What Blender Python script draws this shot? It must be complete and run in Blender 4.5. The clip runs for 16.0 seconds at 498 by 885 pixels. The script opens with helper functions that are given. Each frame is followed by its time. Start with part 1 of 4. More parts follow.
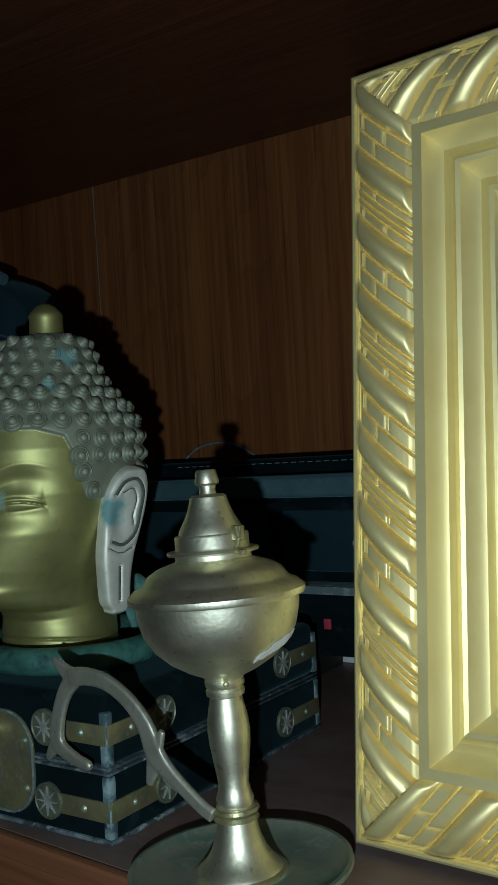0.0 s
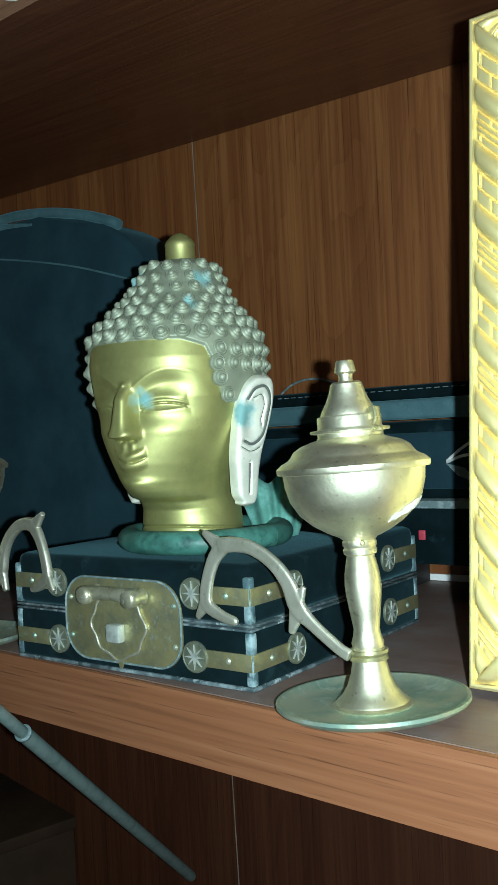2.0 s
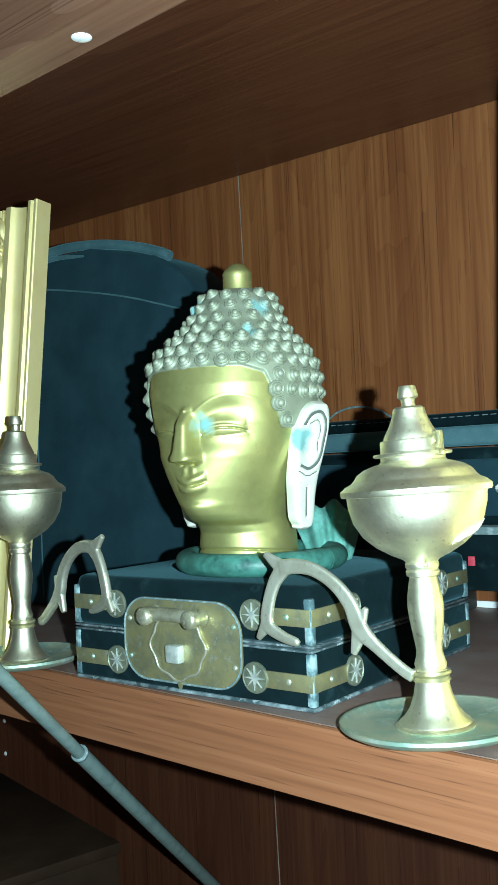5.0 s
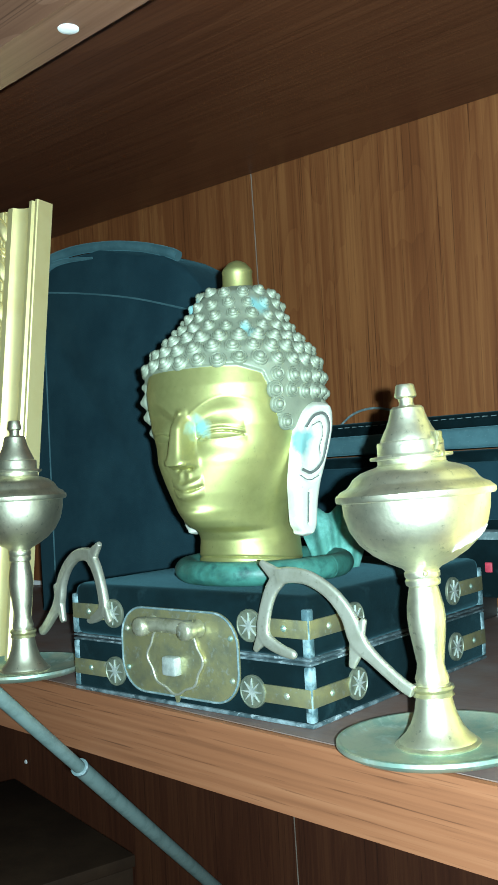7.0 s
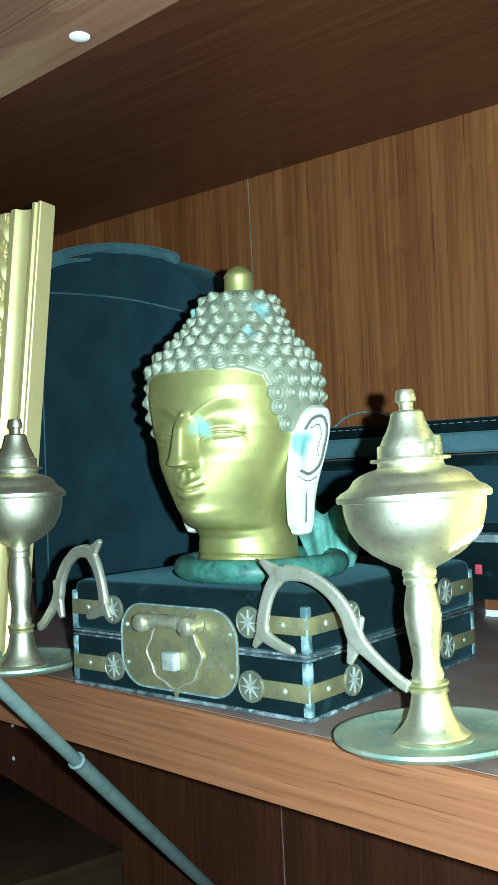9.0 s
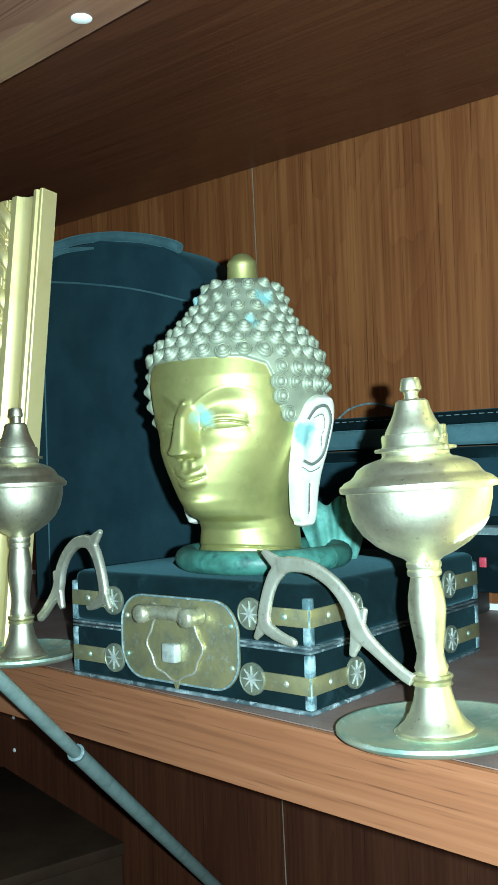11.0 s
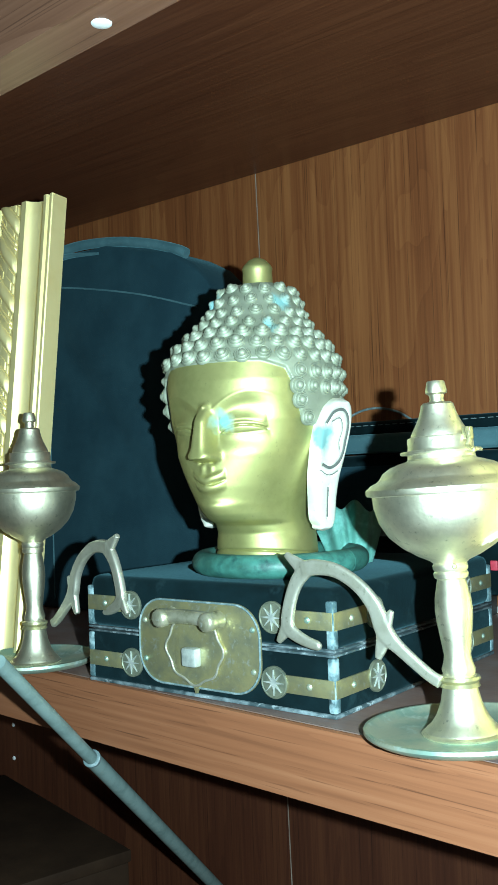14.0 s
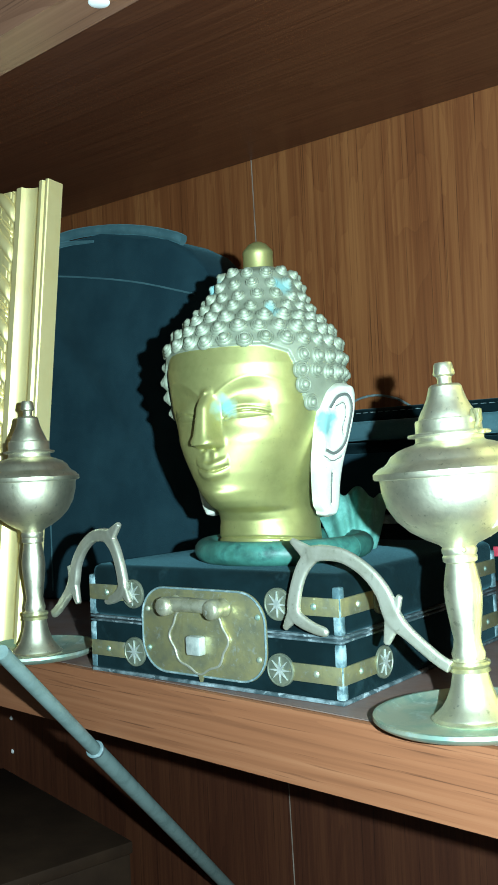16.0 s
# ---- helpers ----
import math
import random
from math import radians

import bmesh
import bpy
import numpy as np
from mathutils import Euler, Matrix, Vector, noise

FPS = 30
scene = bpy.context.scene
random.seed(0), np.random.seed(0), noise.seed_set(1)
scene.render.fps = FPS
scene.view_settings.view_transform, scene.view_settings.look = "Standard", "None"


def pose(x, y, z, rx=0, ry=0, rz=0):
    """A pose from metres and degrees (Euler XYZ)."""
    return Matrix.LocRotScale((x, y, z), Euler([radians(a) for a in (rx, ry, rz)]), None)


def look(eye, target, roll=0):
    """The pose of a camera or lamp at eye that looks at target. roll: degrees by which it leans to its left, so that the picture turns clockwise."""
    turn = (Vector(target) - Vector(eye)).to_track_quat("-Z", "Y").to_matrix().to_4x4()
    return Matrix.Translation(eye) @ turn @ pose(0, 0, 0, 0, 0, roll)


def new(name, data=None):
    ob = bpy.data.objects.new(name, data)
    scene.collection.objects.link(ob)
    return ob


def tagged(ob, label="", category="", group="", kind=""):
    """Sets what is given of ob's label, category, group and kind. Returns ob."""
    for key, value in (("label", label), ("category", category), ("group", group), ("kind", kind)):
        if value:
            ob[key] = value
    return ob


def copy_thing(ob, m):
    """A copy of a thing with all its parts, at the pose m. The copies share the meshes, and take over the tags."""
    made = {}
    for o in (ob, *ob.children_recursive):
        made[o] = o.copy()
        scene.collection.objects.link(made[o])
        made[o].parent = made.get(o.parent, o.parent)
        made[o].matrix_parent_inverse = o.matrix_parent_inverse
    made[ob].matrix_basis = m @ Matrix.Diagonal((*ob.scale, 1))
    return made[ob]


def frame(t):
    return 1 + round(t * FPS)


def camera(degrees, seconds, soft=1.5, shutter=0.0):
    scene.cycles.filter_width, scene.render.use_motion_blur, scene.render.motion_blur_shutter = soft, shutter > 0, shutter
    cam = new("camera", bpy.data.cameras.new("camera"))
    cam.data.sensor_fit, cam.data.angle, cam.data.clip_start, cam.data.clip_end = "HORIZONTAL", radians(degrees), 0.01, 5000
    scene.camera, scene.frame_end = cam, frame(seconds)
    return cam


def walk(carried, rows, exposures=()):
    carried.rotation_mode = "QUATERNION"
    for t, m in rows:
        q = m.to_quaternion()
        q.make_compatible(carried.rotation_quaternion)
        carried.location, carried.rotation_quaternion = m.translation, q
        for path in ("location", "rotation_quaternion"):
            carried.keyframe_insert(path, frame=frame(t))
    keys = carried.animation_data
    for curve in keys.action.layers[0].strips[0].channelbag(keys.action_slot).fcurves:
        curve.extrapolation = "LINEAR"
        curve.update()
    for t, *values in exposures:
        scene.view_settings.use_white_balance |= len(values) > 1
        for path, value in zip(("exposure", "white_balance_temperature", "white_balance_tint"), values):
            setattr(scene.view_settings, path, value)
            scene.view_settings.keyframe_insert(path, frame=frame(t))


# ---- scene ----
cam = camera(30.1, 16.0)
PATH = [
    (0, (0.041, 0.015, 1.191), (-1.062, 1.683, 1.21), -3.2),
    (0.5, (0.028, -0.001, 1.176), (-1.113, 1.642, 1.173), -2.8),
    (1, (0.034, -0.028, 1.162), (-1.129, 1.599, 1.146), -2.8),
    (1.5, (0.046, -0.055, 1.154), (-1.135, 1.558, 1.13), -2.8),
    (2, (0.04, -0.067, 1.148), (-1.151, 1.54, 1.129), -2.8),
    (2.5, (0.035, -0.091, 1.149), (-1.159, 1.514, 1.148), -2.6),
    (3, (0.031, -0.109, 1.147), (-1.166, 1.493, 1.167), -2.4),
    (3.5, (0.032, -0.108, 1.146), (-1.176, 1.486, 1.178), -2.4),
    (6, (0.03, -0.068, 1.143), (-1.23, 1.484, 1.208), -2.8),
    (6.5, (0.034, -0.058, 1.142), (-1.248, 1.476, 1.21), -3.0),
    (7, (0.035, -0.056, 1.144), (-1.258, 1.468, 1.206), -3.0),
    (7.5, (0.039, -0.06, 1.143), (-1.254, 1.465, 1.206), -2.8),
    (8, (0.035, -0.067, 1.144), (-1.246, 1.468, 1.207), -2.6),
    (8.5, (0.036, -0.074, 1.144), (-1.231, 1.471, 1.21), -2.3),
    (11, (0.031, -0.067, 1.141), (-1.241, 1.475, 1.193), -1.9),
    (11.5, (0.034, -0.071, 1.142), (-1.245, 1.466, 1.194), -2.0),
    (12, (0.032, -0.078, 1.141), (-1.247, 1.458, 1.196), -1.9),
    (12.5, (0.032, -0.082, 1.142), (-1.244, 1.457, 1.195), -1.9),
    (13, (0.028, -0.085, 1.14), (-1.241, 1.46, 1.196), -1.9),
    (13.5, (0.023, -0.084, 1.139), (-1.235, 1.469, 1.203), -1.9),
    (14, (0.015, -0.081, 1.14), (-1.232, 1.481, 1.205), -2.1),
    (14.5, (0.008, -0.074, 1.14), (-1.235, 1.491, 1.207), -2.2),
    (15, (0.002, -0.08, 1.141), (-1.236, 1.49, 1.202), -2.2),
    (15.5, (0.003, -0.08, 1.138), (-1.231, 1.493, 1.193), -2.3),
    (16, (0.005, -0.08, 1.136), (-1.229, 1.493, 1.185), -2.6),
]
walk(cam, [(t, look(eye, target, roll)) for t, eye, target, roll in PATH],
     [(0.0, -2.6, 6150, 12), (0.5, -1.95, 6200, 10), (1.0, -1.47, 6350, 6), (1.5, -1.0, 6300, 6), (2.0, -0.55, 6250, 6), (2.5, -0.25, 6150, 5), (3.0, -0.05, 6050, 3),
      (6.0, 0.15, 5950, 1), (7.0, 0.22, 5900, 0), (12.0, 0.24, 5900, 0), (16.0, 0.31, 5900, 0)])

# ---- light ----
world = bpy.data.worlds.new("world")
scene.world = world
world.use_nodes = True
world.node_tree.nodes["Background"].inputs[0].default_value = (0.5, 0.6, 0.7, 1)
world.node_tree.nodes["Background"].inputs[1].default_value = 0.02
# the small white lamp beside the lens that lights the dark cupboard
torch = new("torch", bpy.data.lights.new("torch", "POINT"))
torch.data.energy = 38.0
torch.data.shadow_soft_size = 0.004
torch.data.color = (0.80, 1.0, 1.07)
torch.location = (0.072, -0.072, 1.145)

SZ = 1.0          # top of the shelf
WALL = 0.742      # face of the back panel


# ---- materials ----
def mat(name, color, rough=0.5, metal=0.0, spots=(), bump=0.0, bump_scale=200.0, spec=0.5, sheen=0.0):
    """A node material. spots: (colour, noise scale, threshold low, high) layers over the base."""
    m = bpy.data.materials.new(name)
    m.use_nodes = True
    nt = m.node_tree
    b = nt.nodes["Principled BSDF"]
    b.inputs["Roughness"].default_value = rough
    b.inputs["Metallic"].default_value = metal
    b.inputs["Specular IOR Level"].default_value = spec
    b.inputs["Sheen Weight"].default_value = sheen
    if sheen:
        b.inputs["Sheen Tint"].default_value = (0.35, 0.75, 0.85, 1)
        b.inputs["Sheen Roughness"].default_value = 0.4
    tc = nt.nodes.new("ShaderNodeTexCoord")
    last = None
    col = nt.nodes.new("ShaderNodeRGB")
    col.outputs[0].default_value = (*color, 1)
    last = col.outputs[0]
    for c, sc, lo, hi in spots:
        n = nt.nodes.new("ShaderNodeTexNoise")
        n.inputs["Scale"].default_value = sc
        n.inputs["Detail"].default_value = 6
        n.inputs["Roughness"].default_value = 0.62
        nt.links.new(tc.outputs["Object"], n.inputs["Vector"])
        r = nt.nodes.new("ShaderNodeMapRange")
        r.inputs[1].default_value, r.inputs[2].default_value = lo, hi
        nt.links.new(n.outputs["Fac"], r.inputs[0])
        mx = nt.nodes.new("ShaderNodeMix")
        mx.data_type = "RGBA"
        nt.links.new(r.outputs[0], mx.inputs["Factor"])
        nt.links.new(last, mx.inputs["A"])
        mx.inputs["B"].default_value = (*c, 1)
        last = mx.outputs["Result"]
    nt.links.new(last, b.inputs["Base Color"])
    if bump:
        n = nt.nodes.new("ShaderNodeTexNoise")
        n.inputs["Scale"].default_value = bump_scale
        n.inputs["Detail"].default_value = 5
        nt.links.new(tc.outputs["Object"], n.inputs["Vector"])
        bp = nt.nodes.new("ShaderNodeBump")
        bp.inputs["Strength"].default_value = bump
        bp.inputs["Distance"].default_value = 0.001
        nt.links.new(n.outputs["Fac"], bp.inputs["Height"])
        nt.links.new(bp.outputs[0], b.inputs["Normal"])
    return m


def wood(name, dark, mid, light, axis, rough=0.4, bands=9.0, dust=None, spec=0.4, slant=0.0, arch=(0.8, 6.5), ring=0.17, wave=0.48, pores=(5.0, 700.0), broad=(1.5, 14.0, 0.26)):
    """Laminate wood with long grain along axis (0, 1 or 2)."""
    m = bpy.data.materials.new(name)
    m.use_nodes = True
    nt = m.node_tree
    b = nt.nodes["Principled BSDF"]
    b.inputs["Roughness"].default_value = rough
    b.inputs["Specular IOR Level"].default_value = spec
    tc = nt.nodes.new("ShaderNodeTexCoord")

    def noise_of(along, across, detail, dist=0.0):
        turn = nt.nodes.new("ShaderNodeVectorRotate")
        turn.rotation_type = "Z_AXIS"
        turn.inputs["Angle"].default_value = slant
        nt.links.new(tc.outputs["Object"], turn.inputs["Vector"])
        mp = nt.nodes.new("ShaderNodeMapping")
        s = [across] * 3
        s[axis] = along
        mp.inputs["Scale"].default_value = s
        nt.links.new(turn.outputs["Vector"], mp.inputs["Vector"])
        n = nt.nodes.new("ShaderNodeTexNoise")
        n.inputs["Scale"].default_value = 1.0
        n.inputs["Detail"].default_value = detail
        n.inputs["Distortion"].default_value = dist
        nt.links.new(mp.outputs[0], n.inputs["Vector"])
        return n.outputs["Fac"]

    def math_of(op, a, v):
        k = nt.nodes.new("ShaderNodeMath")
        k.operation = op
        nt.links.new(a, k.inputs[0])
        k.inputs[1].default_value = v
        return k.outputs[0]

    # growth rings: each one pales slowly and ends in a thin dark line
    rings = math_of("FRACT", math_of("MULTIPLY", noise_of(arch[0], arch[1], 4.0, 0.6), bands), 0)
    rings = math_of("POWER", rings, 0.45)
    streak = noise_of(5.0, 300.0, 5.0, 0.15)
    patch = noise_of(broad[0], broad[1], 6.0)
    ramp = nt.nodes.new("ShaderNodeValToRGB")
    ramp.color_ramp.elements[0].position, ramp.color_ramp.elements[1].position = 0.22, 0.8
    ramp.color_ramp.elements[0].color, ramp.color_ramp.elements[1].color = (*dark, 1), (*light, 1)
    e = ramp.color_ramp.elements.new(0.5)
    e.color = (*mid, 1)
    a1 = nt.nodes.new("ShaderNodeMath")
    a1.operation = "MULTIPLY_ADD"
    nt.links.new(rings, a1.inputs[0])
    a1.inputs[1].default_value = ring
    nt.links.new(math_of("ADD", math_of("MULTIPLY", streak, wave), 0.08), a1.inputs[2])
    a2 = nt.nodes.new("ShaderNodeMath")
    a2.operation = "MULTIPLY_ADD"
    nt.links.new(patch, a2.inputs[0])
    a2.inputs[1].default_value = broad[2]
    ramp.color_ramp.elements[0].position -= 0.04
    nt.links.new(a1.outputs[0], a2.inputs[2])
    nt.links.new(a2.outputs[0], ramp.inputs[0])
    last = ramp.outputs[0]
    # thin dark pores
    pore = nt.nodes.new("ShaderNodeMapRange")
    pore.inputs[1].default_value, pore.inputs[2].default_value = 0.62, 0.72
    nt.links.new(noise_of(pores[0], pores[1], 2.0), pore.inputs[0])
    mx = nt.nodes.new("ShaderNodeMix")
    mx.data_type = "RGBA"
    nt.links.new(math_of("MULTIPLY", pore.outputs[0], 0.6), mx.inputs["Factor"])
    nt.links.new(last, mx.inputs["A"])
    mx.inputs["B"].default_value = (dark[0] * 0.6, dark[1] * 0.6, dark[2] * 0.6, 1)
    last = mx.outputs["Result"]
    if dust:
        n = nt.nodes.new("ShaderNodeTexNoise")
        n.inputs["Scale"].default_value = 16
        n.inputs["Detail"].default_value = 8
        n.inputs["Roughness"].default_value = 0.7
        nt.links.new(tc.outputs["Object"], n.inputs["Vector"])
        r = nt.nodes.new("ShaderNodeMapRange")
        r.inputs[1].default_value, r.inputs[2].default_value = 0.25, 0.62
        r.inputs[3].default_value, r.inputs[4].default_value = 0.05, 0.72
        nt.links.new(n.outputs["Fac"], r.inputs[0])
        mx = nt.nodes.new("ShaderNodeMix")
        mx.data_type = "RGBA"
        nt.links.new(r.outputs[0], mx.inputs["Factor"])
        nt.links.new(last, mx.inputs["A"])
        mx.inputs["B"].default_value = (*dust, 1)
        last = mx.outputs["Result"]
    nt.links.new(last, b.inputs["Base Color"])
    bp = nt.nodes.new("ShaderNodeBump")
    bp.inputs["Strength"].default_value = 0.15
    bp.inputs["Distance"].default_value = 0.0006
    nt.links.new(streak, bp.inputs["Height"])
    nt.links.new(bp.outputs[0], b.inputs["Normal"])
    return m


WOOD_BACK = wood("cherry laminate upright grain", (0.046, 0.013, 0.005), (0.172, 0.057, 0.018), (0.32, 0.132, 0.042), 2, rough=0.42, bands=16.0, arch=(1.0, 7.0), ring=0.07, wave=0.40, broad=(1.0, 34.0, 0.44))
# back laminate again, with the lower bay's weaker light painted in as darker colour
WOOD_BACK_DIM = wood("cherry laminate upright grain dimmed for shade", (0.020, 0.006, 0.003), (0.060, 0.018, 0.008), (0.11, 0.038, 0.015), 2, rough=0.5, bands=16.0, arch=(1.0, 7.0), ring=0.07, wave=0.40, broad=(1.0, 34.0, 0.40))
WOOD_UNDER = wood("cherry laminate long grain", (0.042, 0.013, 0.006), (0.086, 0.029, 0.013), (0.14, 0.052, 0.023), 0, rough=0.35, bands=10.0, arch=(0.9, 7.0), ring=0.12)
WOOD_TOP = wood("dusty shelf laminate", (0.07, 0.028, 0.015), (0.15, 0.064, 0.036), (0.21, 0.10, 0.06), 0, rough=0.5, bands=6.0, dust=(0.225, 0.19, 0.18))
WOOD_EDGE = wood("orange wood lipping", (0.080, 0.029, 0.013), (0.215, 0.082, 0.036), (0.300, 0.130, 0.062), 0, rough=0.5, bands=14.0, slant=0.0898, arch=(1.2, 16.0), ring=0.06, wave=0.46, pores=(14.0, 800.0), broad=(3.0, 40.0, 0.30))
WOOD_RAIL = wood("greyed wooden rail", (0.085, 0.036, 0.020), (0.170, 0.080, 0.046), (0.24, 0.125, 0.078), 0, rough=0.45, bands=4.0, slant=0.06)
BRASS = mat("aged brass", (0.84, 0.81, 0.61), 0.47, 1.0, [((0.62, 0.60, 0.44), 48.0, 0.42, 0.66), ((0.42, 0.42, 0.28), 300.0, 0.6, 0.75)], bump=0.12, bump_scale=420)
BRASS_DUSTY = mat("brass with verdigris", (0.46, 0.49, 0.36), 0.5, 0.7, [((0.28, 0.40, 0.32), 38.0, 0.42, 0.6), ((0.5, 0.6, 0.52), 85.0, 0.56, 0.68)], bump=0.3, bump_scale=250)
BRASS_MID = mat("rubbed brass", (0.60, 0.58, 0.42), 0.40, 0.75, [((0.36, 0.35, 0.22), 110.0, 0.42, 0.66), ((0.70, 0.72, 0.62), 240.0, 0.58, 0.7)], bump=0.25, bump_scale=300)
BRASS_GREY = mat("grey worn brass", (0.52, 0.51, 0.41), 0.46, 0.7, [((0.42, 0.41, 0.31), 80.0, 0.42, 0.66), ((0.30, 0.30, 0.22), 300.0, 0.6, 0.75)], bump=0.15, bump_scale=300)
BRASS_OLD = mat("dull old brass", (0.43, 0.39, 0.19), 0.42, 0.72, [((0.28, 0.28, 0.18), 90.0, 0.4, 0.7), ((0.45, 0.46, 0.36), 260.0, 0.58, 0.7)], bump=0.25, bump_scale=300)
GOLD = mat("gold painted frame", (1.0, 0.85, 0.40), 0.48, 0.66, [((0.94, 0.77, 0.33), 40.0, 0.45, 0.75)], bump=0.08, bump_scale=300)
BLACK = mat("black stained wood", (0.015, 0.013, 0.012), 0.6, 0, [((0.03, 0.025, 0.02), 30, 0.4, 0.7)], bump=0.1)
VELVET = mat("dark teal velvet", (0.0022, 0.007, 0.008), 0.9, 0, [((0.005, 0.015, 0.018), 24.0, 0.4, 0.7), ((0.016, 0.034, 0.038), 60.0, 0.58, 0.80)], bump=0.15, bump_scale=1200, spec=0.08, sheen=0.11)
VELVET2 = mat("worn teal velvet", (0.050, 0.105, 0.118), 0.85, 0, [((0.085, 0.165, 0.18), 25.0, 0.4, 0.7), ((0.13, 0.20, 0.21), 500.0, 0.6, 0.75)], bump=0.3, bump_scale=900, spec=0.2, sheen=0.3)
NAVY = mat("navy velvet", (0.011, 0.031, 0.041), 0.9, 0, [((0.020, 0.050, 0.062), 14.0, 0.4, 0.7)], bump=0.3, bump_scale=900, spec=0.15, sheen=0.12)
PIPING = mat("dusty grey green piping", (0.12, 0.17, 0.17), 0.7, 0, [((0.3, 0.36, 0.36), 180, 0.5, 0.7)], bump=0.4, bump_scale=500)
WORN = mat("worn dusty velvet edge", (0.030, 0.050, 0.054), 0.8, 0, [((0.20, 0.25, 0.26), 55, 0.48, 0.66), ((0.36, 0.42, 0.43), 160, 0.58, 0.7)], bump=0.4, bump_scale=400)
WORN_PALE = mat("velvet rubbed down to pale cloth", (0.06, 0.11, 0.12), 0.8, 0, [((0.27, 0.37, 0.38), 90, 0.46, 0.62), ((0.02, 0.04, 0.045), 130, 0.56, 0.68)], bump=0.4, bump_scale=400)
BOSS = mat("dull grey brass boss", (0.20, 0.21, 0.145), 0.5, 0.5, [((0.10, 0.12, 0.09), 160, 0.4, 0.7)], bump=0.25)
CHEST = mat("near black brown wood", (0.022, 0.012, 0.007), 0.7, 0, [((0.036, 0.020, 0.011), 12, 0.4, 0.7)], bump=0.15, spec=0.1)
PALE_METAL = mat("rubbed pale metal", (0.55, 0.58, 0.52), 0.5, 0.5, [((0.34, 0.38, 0.34), 200, 0.4, 0.7)], bump=0.2)
STEEL = mat("grey green painted tube", (0.165, 0.225, 0.208), 0.55, 0.0, [((0.115, 0.165, 0.152), 90, 0.45, 0.7)], bump=0.05)
JADE = mat("dull green stone", (0.030, 0.095, 0.072), 0.5, 0, [((0.06, 0.19, 0.15), 50, 0.4, 0.65), ((0.02, 0.07, 0.06), 120, 0.5, 0.7)], bump=0.3, bump_scale=200)
PALEGREEN = mat("pale green crumpled cloth", (0.09, 0.25, 0.20), 0.8, 0, [((0.17, 0.40, 0.34), 70, 0.45, 0.65)], bump=0.5, bump_scale=160)
WHITE = mat("white plastic", (0.85, 0.85, 0.82), 0.5, 0, [((0.78, 0.78, 0.75), 60, 0.4, 0.7)])
SEAMGREY = mat("pale joint filler", (0.30, 0.24, 0.19), 0.7, 0, [((0.16, 0.11, 0.08), 40, 0.35, 0.7)])
PLASTER = mat("painted plaster", (0.42, 0.40, 0.37), 0.9, 0, [((0.36, 0.34, 0.31), 4, 0.4, 0.7)], bump=0.2, bump_scale=60)
TILE = mat("brown floor", (0.16, 0.11, 0.08), 0.6, 0, [((0.2, 0.14, 0.10), 6, 0.4, 0.7)], bump=0.1, bump_scale=60)
DARK = mat("dark cavity", (0.01, 0.01, 0.012), 0.8, 0, [((0.016, 0.016, 0.018), 50, 0.4, 0.7)])
RED = mat("red mark", (0.5, 0.05, 0.08), 0.5, 0, [((0.4, 0.04, 0.06), 300, 0.4, 0.7)])


# ---- mesh helpers ----
def mesh_of(name, bm, material, smooth=True, angle=0.6):
    me = bpy.data.meshes.new(name)
    bmesh.ops.recalc_face_normals(bm, faces=bm.faces)
    if smooth:
        for f in bm.faces:
            f.smooth = True
        for e in bm.edges:
            if len(e.link_faces) == 2 and e.calc_face_angle(0) > angle:
                e.smooth = False
    bm.to_mesh(me)
    bm.free()
    for m in (material if isinstance(material, (list, tuple)) else [material]):
        me.materials.append(m)
    return me


def part(name, bm, material, parent=None, label="", smooth=True, angle=0.6):
    ob = new(name, mesh_of(name, bm, material, smooth, angle))
    if parent is not None:
        ob.parent = parent
    if label:
        ob["label"] = label
    return ob


def thing(name, m, label, category, group="", kind=""):
    ob = new(name)
    ob.empty_display_size = 0.02
    ob.matrix_world = m
    return tagged(ob, label, category, group, kind)


def block(x0, x1, y0, y1, z0, z1, bevel=0.0, seg=2, bm=None):
    own = bm is None
    bm = bm or bmesh.new()
    tmp = bmesh.new()
    bmesh.ops.create_cube(tmp, size=1)
    for v in tmp.verts:
        v.co = Vector((x0 + (v.co.x + 0.5) * (x1 - x0), y0 + (v.co.y + 0.5) * (y1 - y0), z0 + (v.co.z + 0.5) * (z1 - z0)))
    if bevel:
        bmesh.ops.bevel(tmp, geom=tmp.edges[:], offset=bevel, segments=seg, profile=0.5, affect="EDGES")
    join(bm, tmp)
    return bm


def join(bm, tmp, m=None):
    """Copy all of tmp into bm, moved by m."""
    new_v = {v: bm.verts.new(m @ v.co if m else v.co) for v in tmp.verts}
    for f in tmp.faces:
        g = bm.faces.new([new_v[v] for v in f.verts])
        g.material_index = f.material_index
    tmp.free()


def prism(outline, z0, z1, bm=None, bevel=0.0):
    """An outline (x, y) raised from z0 to z1."""
    tmp = bmesh.new()
    lo = [tmp.verts.new((x, y, z0)) for x, y in outline]
    hi = [tmp.verts.new((x, y, z1)) for x, y in outline]
    n = len(outline)
    tmp.faces.new(lo[::-1])
    top = tmp.faces.new(hi)
    for i in range(n):
        tmp.faces.new((lo[i], lo[(i + 1) % n], hi[(i + 1) % n], hi[i]))
    if bevel:
        bmesh.ops.bevel(tmp, geom=list(top.edges), offset=bevel, segments=2, profile=0.5, affect="EDGES")
    if bm is None:
        return tmp
    join(bm, tmp)
    return bm


